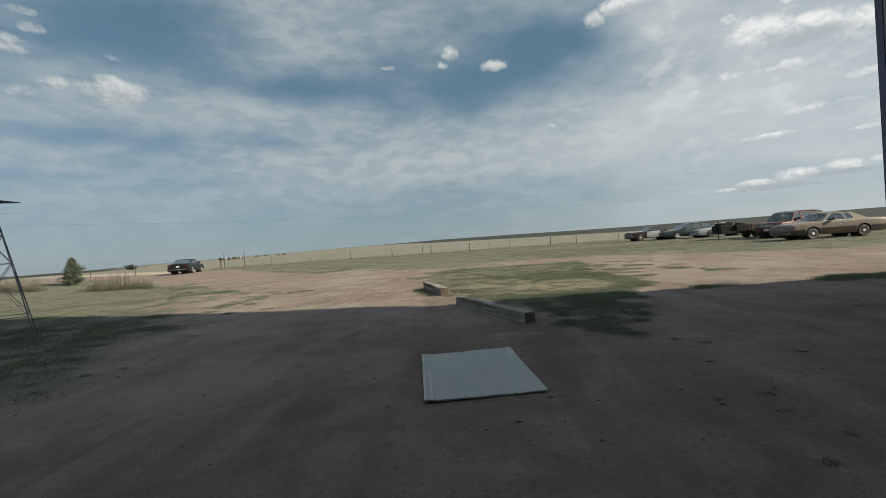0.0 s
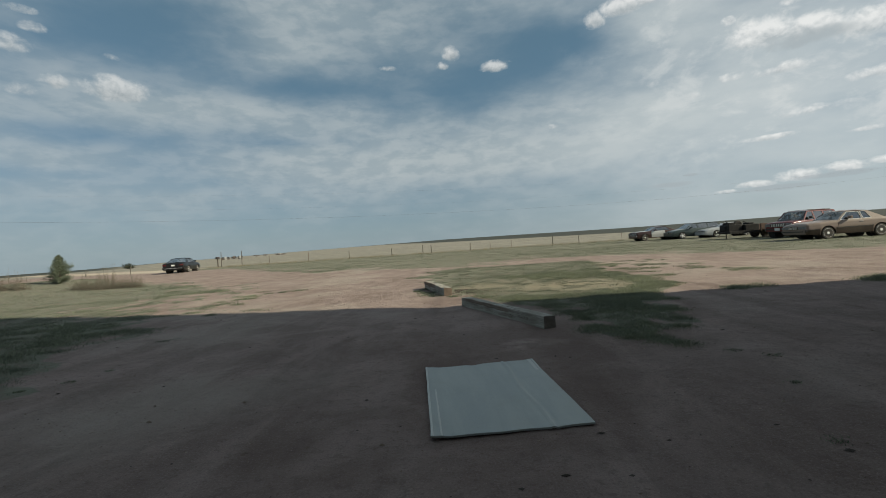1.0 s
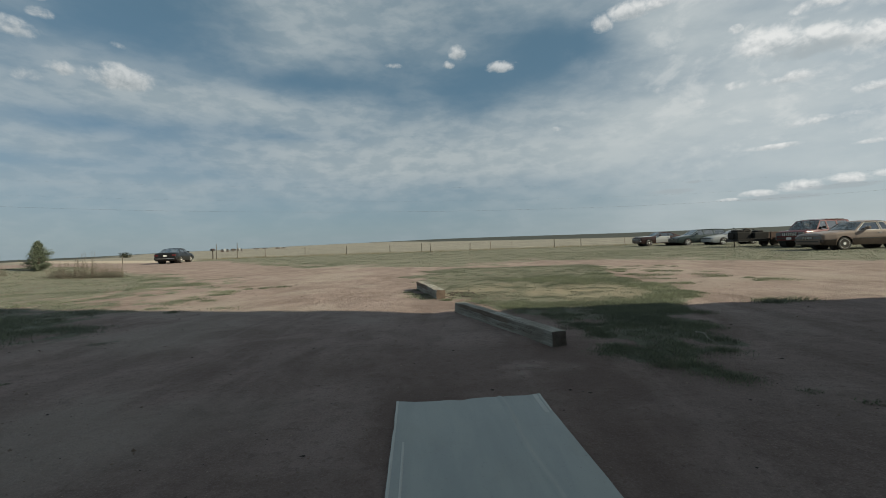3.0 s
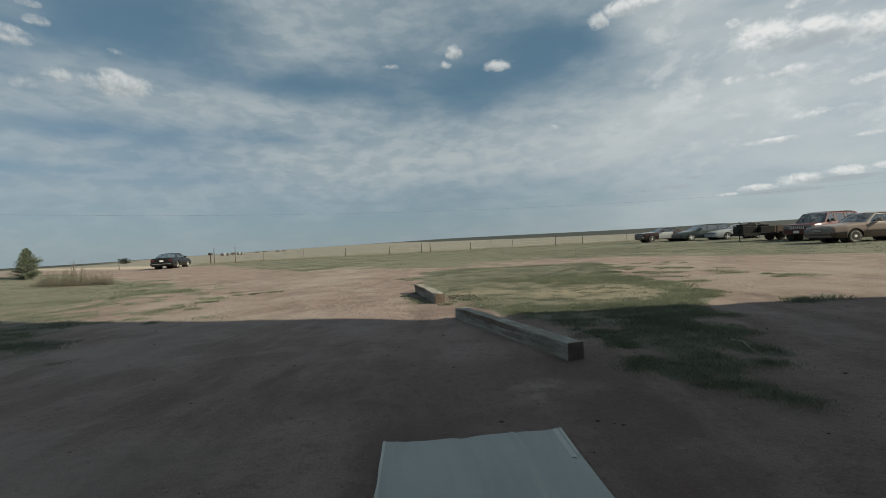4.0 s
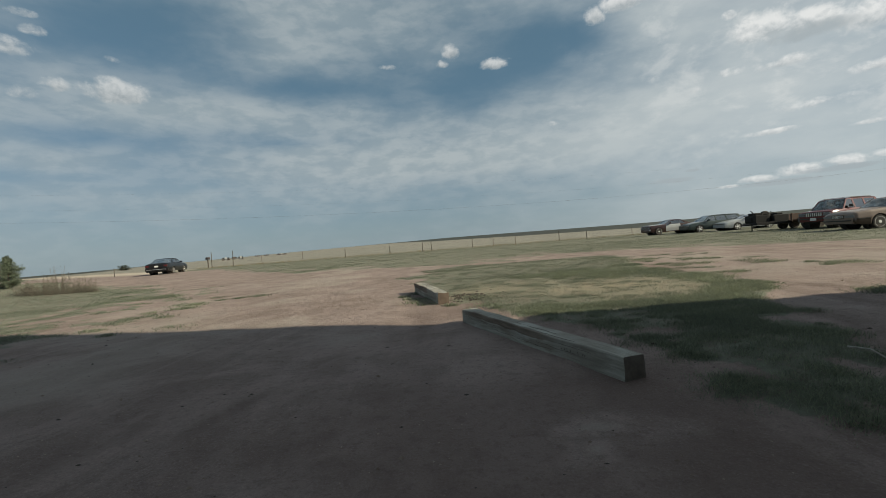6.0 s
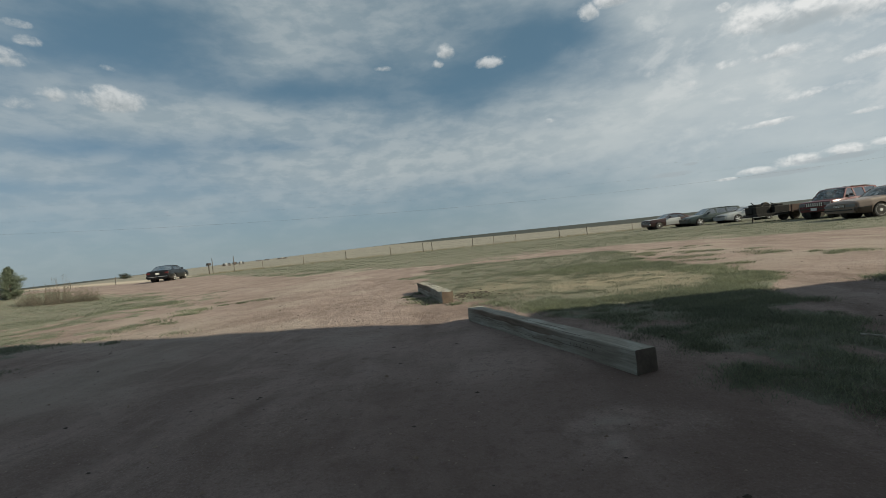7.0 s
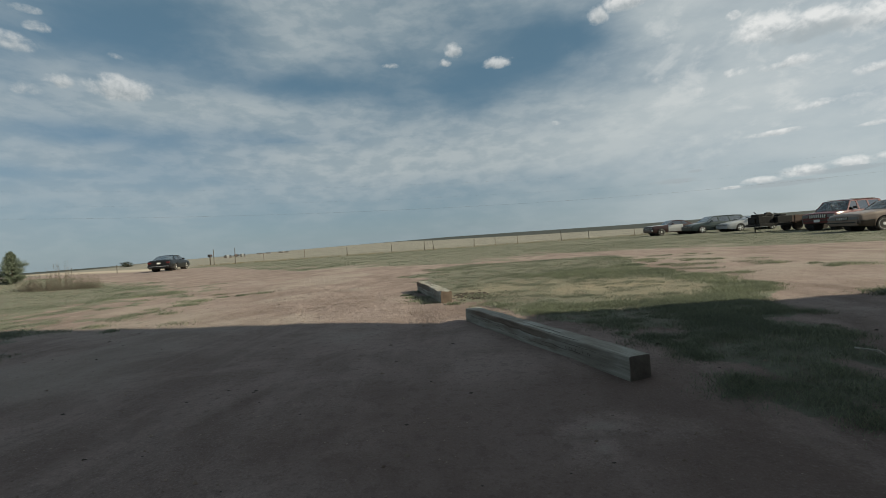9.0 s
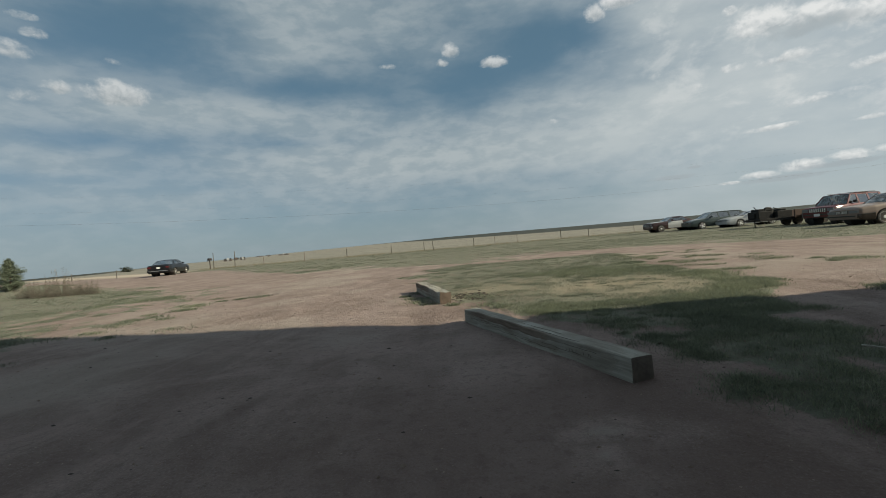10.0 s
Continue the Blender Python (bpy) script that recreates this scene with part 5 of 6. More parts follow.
# old hardtop with odd panels; the white hood is glare put into its colour
vehicle("hardtop_coupe", "dark red old hardtop coupe with white doors", "car", place(19.75, 43.9, 184), dict(
    group=PARKED, front=2.25, rear=-2.55, width=1.80, wheelbase=2.74, tyre=0.33, sill=0.26,
    line=[(-2.55, 0.80), (-2.4, 0.90), (-1.3, 0.95), (0.7, 0.93), (1.0, 0.92), (2.0, 0.88), (2.2, 0.83), (2.25, 0.74)], plan=ROUND(2.25, -2.55),
    paint=OXBLOOD, door_paint=WHITE, door_label="white replacement door", roof_paint=OXBLOOD, hood_glare=WHITE, doors=[(-0.65, 0.72)],
    wheel="steel", rim=ALLOY, cabin=dict(a0=0.85, a1=0.15, c1=-0.90, c0=-1.65, zr=1.28,
    windows=[(-0.60, 0.75, -0.55, 0.08), (-1.20, -0.68, -0.85, -0.62)], pillars=[(0.75, 0.85, 0.08, 0.17), (-1.65, -1.20, -0.92, -0.85)]),
    bumper=dict(z0=0.42, z1=0.56, mat=CHROME), lamps=dict(zf=0.70, h=0.08, grille=0.52, zt=0.70, th=0.09, bars=16, bar_w=0.008)))

# black saloon by the road
vehicle("saloon_car", "black glossy full-size saloon parked at the drive entrance", "car", place(-28.55, 43.0, 107), dict(
    front=2.62, rear=-2.75, width=1.98, wheelbase=2.91, tyre=0.335, sill=0.26,
    line=[(-2.75, 0.90), (-2.6, 1.00), (-1.5, 1.03), (0.7, 0.98), (1.1, 0.97), (2.2, 0.86), (2.5, 0.76), (2.62, 0.64)], plan=ROUND(2.62, -2.75),
    paint=BLACKCAR, doors=[(-0.10, 0.95), (-1.05, -0.12)], handle=BLACKCAR, mirror=BLACKCAR, wheel="hubcap", rim=ALLOY, cabin=dict(a0=1.15, a1=0.40, c1=-1.05, c0=-1.75, zr=1.40,
    windows=[(-0.02, 1.03, 0.02, 0.34), (-1.20, -0.12, -0.95, -0.08)], pillars=[(1.03, 1.15, 0.34, 0.43), (-0.12, -0.02, -0.08, 0.02), (-1.75, -1.20, -1.07, -0.95)]),
    bumper=dict(z0=0.40, z1=0.60, mat=BLACKCAR, insert=CHROME), lamps=dict(zf=0.68, h=0.08, grille=0.35, zt=0.82, th=0.08, tin=0.60)))


def trailer():
    """Rusty utility trailer with a covered dark load on the tongue end."""
    ob = thing("utility_trailer", place(22.5, 32.3, 180), "rusty steel utility trailer with low sides in tall grass", "trailer", PARKED)
    part("deck", box((-1.5, -0.9, 0.55), (1.0, 0.9, 0.62), 0.01), RUSTY, ob)
    for sg in (1, -1):
        part("side_rail", box((-1.5, sg * 0.9 - 0.03, 0.62), (1.0, sg * 0.9 + 0.03, 1.02), 0.008), RUSTY, ob)
        for x in (-1.45, -0.65, 0.15, 0.95):
            part("stake", box((x - 0.03, sg * 0.94 - 0.02, 0.5), (x + 0.03, sg * 0.94 + 0.02, 1.05), 0.005), RUSTY, ob)
        for x in (0.1, -0.65):
            wheel(ob, x, sg * 1.02, 0.33, 0.19, sg, RUSTY, "steel")
        part("fender", box((-1.05, sg * 1.02 - 0.11, 0.70), (0.5, sg * 1.02 + 0.11, 0.73), 0.01), RUSTY, ob)
    for x in (-1.05, -0.25, 0.55):
        part("side_board", box((x - 0.34, -0.965, 0.66), (x + 0.34, -0.935, 0.98), 0.006), SIDING, ob, "pale weathered side board")
    part("tail_board", box((-1.53, -0.9, 0.62), (-1.48, 0.9, 1.0), 0.008), RUSTY, ob)
    for sg in (1, -1):
        part("tongue", rod((1.0, sg * 0.6, 0.52), (3.6, 0, 0.50), 0.04, n=6), BLACK_STEEL, ob)
    part("jack", rod((2.45, -0.62, -0.0), (2.45, -0.62, 1.0), 0.035, n=8), BLACK_STEEL, ob)
    part("jack_foot", box((2.35, -0.72, 0.0), (2.55, -0.52, 0.03), 0.005), BLACK_STEEL, ob)
    load = thing("machinery_load", place(20.6, 32.3, 180), "black greasy engine and machine parts stacked on the trailer tongue", "machinery")
    part("skid_frame", box((-1.1, -0.7, 0.40), (1.1, 0.7, 0.58), 0.015), GREASY_IRON, load)
    for lo, hi in (((0.10, -0.58, 0.56), (1.02, 0.45, 1.06)), ((0.50, -0.40, 1.06), (0.92, 0.30, 1.22)), ((-1.08, -0.62, 0.56), (-0.10, 0.55, 1.02)), ((-0.95, -0.45, 1.02), (-0.55, 0.2, 1.14)), ((0.98, -0.45, 0.62), (1.12, 0.2, 0.96))):
        part("engine_block", box(lo, hi, 0.05), GREASY_IRON, load)
    for x, y, r0, z in ((0.18, -0.45, 0.17, 1.02), (0.12, 0.2, 0.2, 1.1), (-0.2, -0.5, 0.13, 0.98)):
        part("drum", rod((x, y, 0.56), (x, y, z), r0, r0 * 0.96, 14), GREASY_IRON, load)
    for p, q in (((0.9, -0.58, 0.62), (0.35, -0.6, 1.15)), ((-0.3, -0.62, 0.7), (0.3, -0.6, 0.9)), ((-0.9, -0.64, 0.6), (-0.4, -0.62, 1.1)), ((0.6, -0.3, 1.2), (0.75, -0.35, 1.38)), ((-0.75, -0.2, 1.1), (-0.5, -0.3, 1.26))):
        part("pipe", rod(p, q, 0.028, n=7), GREASY_IRON, load)
    for x, z in ((0.7, 0.72), (-0.7, 0.78)):
        part("pulley", revolve([(0.05, -0.03), (0.15, -0.03), (0.13, 0.0), (0.15, 0.03), (0.05, 0.03)], 18, (x, -0.64, z)), STEEL_POST, load, smooth=True)
    tyre = thing("spare_tyre", place(20.45, 32.2, 180), "worn black spare tyre standing on the stacked machine parts", "tyre")
    part("tyre", revolve([(0.17, -0.09), (0.28, -0.10), (0.325, -0.06), (0.325, 0.06), (0.28, 0.10), (0.17, 0.09)], 26, (0, 0, 1.00)), RUBBER, tyre, smooth=True)


trailer()


# ---- fence, mailbox, power line ----
FENCE_Y = 53.0


def fence():
    ob = thing("wire_fence", Matrix.Identity(4), "sagging wire fence on thin weathered posts", "fence")
    xs = [-24.0, -19.0, -13.8, -8.4, -4.5, -3.4, 1.4, 3.9, 6.5, 11.6, 14.8, 20.0, 25.5, 31.0, 37.0, 44.0, 51.0, 58.0]
    rnd = random.Random(5)
    tops = []
    for x in [-30.25, -27.6] + xs:
        tall = x < -27
        h = 1.9 if tall else rnd.uniform(0.92, 1.12)
        wood = tall or rnd.random() < 0.45
        z = floor_z(x, FENCE_Y)
        lean = Vector((rnd.uniform(-0.05, 0.05), rnd.uniform(-0.05, 0.05), 0))
        r = 0.045 if wood else 0.026
        part("post", rod((x, FENCE_Y, z - 0.1), Vector((x, FENCE_Y, z + h)) + lean, r, r * 0.85, 7), POST_WOOD if wood else STEEL_POST, ob)
        tops.append((x, z))
    for hz in (0.30, 0.55, 0.78, 0.94):
        bm = bmesh.new()
        for (xa, za), (xb, zb_) in zip(tops, tops[1:]):
            mid = Vector(((xa + xb) / 2, FENCE_Y - 0.05, (za + zb_) / 2 + hz - rnd.uniform(0.01, 0.05)))
            add_rod(bm, (xa, FENCE_Y - 0.05, za + hz), mid, 0.0028, n=4)
            add_rod(bm, mid, (xb, FENCE_Y - 0.05, zb_ + hz), 0.0028, n=4)
        part("strand", bm, WIRE, ob)
    far = thing("wire_fence", Matrix.Identity(4), "short run of fence posts beyond the drive", "fence")
    for x, y in ((-36.6, 46.0), (-46.0, 50.5)):
        z = floor_z(x, y)
        part("post", rod((x, y, z - 0.1), (x + 0.02, y, z + 0.9), 0.035, 0.03, 7), POST_WOOD, far)


fence()


def mailbox():
    ob = thing("mailbox", place(-30.95, 53.4, 0), "dark rural mailbox on a short wooden post", "mailbox")
    part("post", box((-0.05, -0.05, -0.1), (0.05, 0.05, 1.05), 0.008), POST_WOOD, ob)
    bm = bmesh.new()
    n, rings = 12, []
    for y in (-0.28, 0.28):
        ring = [bm.verts.new((-0.13, y, 1.05)), bm.verts.new((0.13, y, 1.05))]
        ring += [bm.verts.new((0.13 * math.cos(math.pi * k / n), y, 1.22 + 0.13 * math.sin(math.pi * k / n))) for k in range(n + 1)]
        rings.append(ring)
    for k in range(len(rings[0])):
        j = (k + 1) % len(rings[0])
        bm.faces.new((rings[0][k], rings[0][j], rings[1][j], rings[1][k]))
    bm.faces.new(rings[0]), bm.faces.new(rings[1][::-1])
    part("box", bm, BLACK_STEEL, ob)
    part("flag", box((0.132, -0.05, 1.2), (0.145, 0.16, 1.26), 0.003), TAIL, ob)


mailbox()


def power_line():
    a0 = math.radians(-10)
    out, along = Vector((math.sin(a0), math.cos(a0), 0)), Vector((math.cos(a0), -math.sin(a0), 0))
    base = out * 60 + Vector((0.2, 0, 0))

    def at(s, dz):
        p = base + along * s
        return p + Vector((0, 0, 5.4 + dz + 0.00046 * (s - 20) ** 2))

    ob = thing("power_line", Matrix.Identity(4), "thin overhead utility wires crossing the field", "power line")
    for dz, r in ((0.0, 0.0055), (1.45, 0.002), (3.3, 0.0016)):
        bm = bmesh.new()
        ss = np.linspace(-62, 102, 60)
        for p, q in zip(ss, ss[1:]):
            add_rod(bm, at(p, dz), at(q, dz), r, n=5)
        part("wire", bm, WIRE, ob)
    for s in (-62, 102):
        foot = base + along * s
        pole = thing("utility_pole", pose(foot.x, foot.y, floor_z(foot.x, foot.y)), "tall brown wooden utility pole with crossarm", "utility pole")
        h = at(s, 3.3).z + 0.25
        part("pole", rod((0, 0.14, -0.1), (0, 0.14, h), 0.15, 0.10, 12), POST_WOOD, pole)
        part("crossarm", box((-0.9, -0.05, h - 0.7), (0.9, 0.03, h - 0.58), 0.01), POST_WOOD, pole)
        part("insulator", rod((0, 0.0, h - 0.58), (0, 0.0, h - 0.38), 0.05, 0.03, 8), CHROME, pole)


power_line()


# ---- ornamental windmill in the shaded grass ----
def garden_windmill():
    ob = thing("garden_windmill", pose(-7.88, 6.92, floor_z(-7.8, 6.9), 0, 0, 45), "blue-grey steel ornamental windmill on a braced four-leg tower", "windmill")
    b, t, h = 0.45, 0.05, 2.30
    legs = [(sx, sy) for sx in (1, -1) for sy in (1, -1)]

    def at(c, f):
        r = b + (t - b) * f
        return Vector((c[0] * r, c[1] * r, f * h - 0.03))

    for c in legs:
        part("leg", rod(at(c, 0), at(c, 1), 0.010, 0.008, 6), MILL_STEEL, ob)
    order = [legs[0], legs[1], legs[3], legs[2]]
    for f in (0.21, 0.62, 0.84):
        for p, q in zip(order, order[1:] + order[:1]):
            part("strut", rod(at(p, f), at(q, f), 0.006, n=5), MILL_STEEL, ob)
    for f0, f1 in ((0.21, 0.62), (0.62, 0.84)):
        for p, q in zip(order, order[1:] + order[:1]):
            part("brace", rod(at(p, f0), at(q, f1), 0.0045, n=5), MILL_STEEL, ob)
            part("brace", rod(at(q, f0), at(p, f1), 0.006, n=5), MILL_STEEL, ob)
    part("head", rod((0, 0, h - 0.05), (0, 0, h + 0.22), 0.03, n=8), MILL_STEEL, ob)
    turn = pose(0, 0, 0, 0, 0, 4)
    part("shaft", rod((-0.25, 0, h + 0.20), (0.20, 0, h + 0.20), 0.014, n=6), MILL_STEEL, ob).matrix_local = turn
    part("tail_vane", slab([(0.10, 0.004, h + 0.17), (0.38, 0.004, h + 0.185), (0.38, 0.004, h + 0.197), (0.10, 0.004, h + 0.235)], 0.008), MILL_STEEL, ob).matrix_local = turn
    rotor = part("rotor_hub", rod((-0.30, 0, h + 0.20), (-0.24, 0, h + 0.20), 0.05, n=10), MILL_STEEL, ob)
    rotor.matrix_local = turn
    for k in range(12):
        a = 2 * math.pi * k / 12
        pts = []
        for r, w in ((0.09, -0.10), (0.27, -0.16), (0.27, 0.12), (0.09, 0.08)):
            pts.append((-0.27 + w * 0.25, r * math.cos(a + w * 0.7), h + 0.20 + r * math.sin(a + w * 0.7)))
        part("blade", slab(pts, 0.004), MILL_STEEL, rotor)


garden_windmill()


# ---- plants ----
def blade_mesh(name, x, y, z, hgt, wid, rng, material, label, lean=0.5):
    n = len(x)
    a = rng.uniform(0, 2 * np.pi, n)
    la = rng.uniform(0, 2 * np.pi, n)
    ln = rng.uniform(0.05, lean, n) * hgt
    v = np.empty((n, 5, 3))
    dx, dy = np.cos(a) * wid / 2, np.sin(a) * wid / 2
    lx, ly = np.cos(la) * ln, np.sin(la) * ln
    for k, (f, s, g) in enumerate(((0, -1, 0), (0, 1, 0), (0.6, -0.75, 0.4), (0.6, 0.75, 0.4), (1.0, 0, 1.0))):
        v[:, k, 0] = x + dx * s + lx * g
        v[:, k, 1] = y + dy * s + ly * g
        v[:, k, 2] = z + hgt * f - 0.01 * (f == 0)
    i = np.arange(n)[:, None] * 5
    return tagged(fast_mesh(name, v.reshape(-1, 3), i + np.array([[0, 1, 3, 2]]), i + np.array([[2, 3, 4]]), material), label, "grass", kind="stuff")


def scatter(rng, n, x0, x1, y0, y1, seed, patchy, cut=0.35):
    x, y = rng.uniform(x0, x1, n), rng.uniform(y0, y1, n)
    turf = plan(x, y)[0]
    p = value_noise(x, y, 1.5, seed) * 0.55 + value_noise(x, y, 5.0, seed + 1) * 0.45
    keep = rng.uniform(0, 1, n) < np.clip(turf - cut, 0, 1) * (1 - patchy + patchy * smooth(p, 0.30, 0.55))
    return x[keep], y[keep], p[keep]


def grass():
    rng = np.random.default_rng(7)
    # thin cover: tries, area, height, width, material, label, patchiness
    thin = [
        (30000, (0.4, 5.6, 4.5, 9.2), (0.010, 0.03), 0.005, BLADES, "thin short weeds round the timber", 0.95),
        (60000, (-2.2, 6.0, 8.4, 19.5), (0.010, 0.03), 0.006, BLADES, "patchy short lawn grass, part dry", 0.8),
        (50000, (-16, -3, 3.0, 13.0), (0.012, 0.04), 0.007, BLADES, "thin ragged grass beside the drive", 0.9),
        (60000, (-34, -6, 13.0, 30.0), (0.02, 0.05), 0.011, BLADES, "thin pale grass on the verge", 0.8),
        (60000, (2, 36, 13.5, 34), (0.02, 0.05), 0.011, BLADES, "short grey-green grass round the parked vehicles", 0.6),
        (70000, (-30, 45, 18, 53), (0.03, 0.07), 0.02, BLADES, "short pasture grass in front of the fence", 0.6),
        (12000, (-34, 58, 50, 56), (0.10, 0.26), 0.02, STRAW, "taller dry stems along the fence line", 0.6),
    ]
    for k, (n, (x0, x1, y0, y1), (h0, h1), wid, mat, label, patchy) in enumerate(thin):
        x, y, p = scatter(rng, n, x0, x1, y0, y1, 20 + k, patchy)
        h = (h0 + (h1 - h0) * rng.uniform(0, 1, len(x)) ** 1.6) * (0.6 + 0.8 * smooth(p, 0.3, 0.8))
        blade_mesh("grass", x, y, relief(x, y), h, wid * rng.uniform(0.7, 1.4, len(x)), rng, mat, label, 2.0)
    # matted domes of blades: tries, area, blades in each, radius, height, width, green (1) or prairie (0), label
    tufts = [
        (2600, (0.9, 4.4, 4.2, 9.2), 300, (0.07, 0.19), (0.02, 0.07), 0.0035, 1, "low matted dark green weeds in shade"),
        (2600, (-2.2, 6.2, 8.3, 19.8), 140, (0.08, 0.22), (0.015, 0.05), 0.005, 0, "low grey-green lawn tufts"),
        (2600, (0.5, 6.2, 8.4, 16.0), 190, (0.09, 0.24), (0.025, 0.085), 0.0050, 1, "brighter green weeds on the sunlit edge"),
        (2200, (-16, -3, 3.0, 13.5), 170, (0.10, 0.32), (0.016, 0.06), 0.006, 0, "ragged grass tufts beside the drive"),
        (1700, (-16, -3, 3.0, 10.0), 220, (0.10, 0.28), (0.03, 0.10), 0.0055, 1, "dark green weed clumps beside the drive"),
        (2200, (-34, -6, 13.0, 30.0), 80, (0.16, 0.5), (0.02, 0.07), 0.012, 0, "pale sage-green tufts on the verge"),
        (2600, (-17, -4, 8.5, 21.0), 150, (0.12, 0.36), (0.03, 0.10), 0.008, 1, "darker green clumps along the grass edge"),
        (2200, (2, 36, 13.5, 34), 60, (0.16, 0.45), (0.02, 0.065), 0.011, 0, "grass tufts among the parked vehicles"),
        (3500, (-30, 45, 18, 53), 40, (0.25, 0.7), (0.03, 0.09), 0.022, 0, "rough tufts of pasture grass"),
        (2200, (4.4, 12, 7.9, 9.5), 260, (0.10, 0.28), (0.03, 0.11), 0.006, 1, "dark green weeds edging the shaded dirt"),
    ]
    for k, (n, (x0, x1, y0, y1), m, (r0, r1), (h0, h1), wid, lush, label) in enumerate(tufts):
        cx, cy, p = scatter(rng, n, x0, x1, y0, y1, 40 + k, 0.85, 0.22)
        w = weeds(cx, cy)
        keep = rng.uniform(0, 1, len(cx)) < (smooth(w, 0.2, 0.7) if lush else 1 - 0.8 * smooth(w, 0.3, 0.8))
        cx, cy = cx[keep], cy[keep]
        big = rng.uniform(0, 1, len(cx)) ** 1.5
        r = np.repeat(r0 + (r1 - r0) * big, m)
        u, v = rng.normal(0, 0.5, len(r)), rng.normal(0, 0.5, len(r))
        x, y = np.repeat(cx, m) + u * r * 1.4, np.repeat(cy, m) + v * r
        dome = np.exp(-(u * u + v * v) * 0.9)
        h = np.repeat(h0 + (h1 - h0) * big, m) * rng.uniform(0.35, 1.0, len(r)) * (0.25 + 0.75 * dome)
        blade_mesh("grass_tufts", x, y, relief(x, y), h, wid * rng.uniform(0.7, 1.4, len(r)), rng, LUSH if lush else BLADES, label, 2.4)
    # single weeds on the bare dirt
    spots = [(2.44, 3.71), (2.38, 2.92), (2.01, 2.88), (2.28, 2.65), (2.04, 2.01), (2.37, 2.29), (3.37, 3.88), (5.56, 5.72), (-4.08, 3.88), (-3.86, 4.74),
             (-4.07, 4.44), (-3.76, 5.13), (2.55, 4.55), (2.75, 4.35), (-5.9, 10.6), (-6.2, 12.4), (-5.6, 11.6), (-5.2, 13.0), (-0.55, 10.4), (-0.75, 11.3), (0.35, 9.9), (-0.42, 9.75), (-0.62, 10.0), (-0.8, 10.5), (-0.95, 10.9), (-0.5, 10.15), (-0.05, 9.5), (0.6, 8.9), (0.45, 9.2), (0.9, 8.6)]
    spots += list(zip((4.9 + 2.6 * rng.uniform(0, 1, 44) ** 1.8).tolist(), rng.uniform(11.0, 17.0, 44).tolist())) + list(zip(rng.uniform(-6.2, -4.2, 14).tolist(), rng.uniform(9, 14, 14).tolist()))
    xs, ys, hs = [], [], []
    for sx, sy in spots:
        n = int(rng.integers(50, 110))
        far = sy > 8.5
        n = n * 3 if far else n
        q = rng.uniform(0.06, 0.19) if far else rng.uniform(0.02, 0.05)
        xs.append(sx + rng.normal(0, q, n)), ys.append(sy + rng.normal(0, q * 0.7, n)), hs.append(rng.uniform(0.008, 0.05 if far else 0.012, n))
    x, y, h = np.concatenate(xs), np.concatenate(ys), np.concatenate(hs)
    blade_mesh("weeds", x, y, relief(x, y), h, np.full(len(x), 0.007), rng, LUSH, "small scattered weeds on bare dirt", 2.2)


grass()


def dry_stick():
    ob = thing("dry_stick", pose(2.62, 6.05, floor_z(2.62, 6.05), 0, 0, -100), "pale bent dry stick lying in green weeds", "stick")
    pts = [Vector((0, 0, 0.05)), Vector((0.16, 0.02, 0.075)), Vector((0.34, -0.01, 0.065)), Vector((0.52, 0.05, 0.02))]
    bm = bmesh.new()
    for k, (a, b) in enumerate(zip(pts, pts[1:])):
        add_rod(bm, a, b, 0.007 - 0.0015 * k, 0.0055 - 0.0015 * k, 6)
    part("stem", bm, TIMBER, ob)
    part("side_twig", rod((0.16, 0.02, 0.075), (0.30, 0.14, 0.09), 0.004, 0.002, 5), TIMBER, ob)


dry_stick()


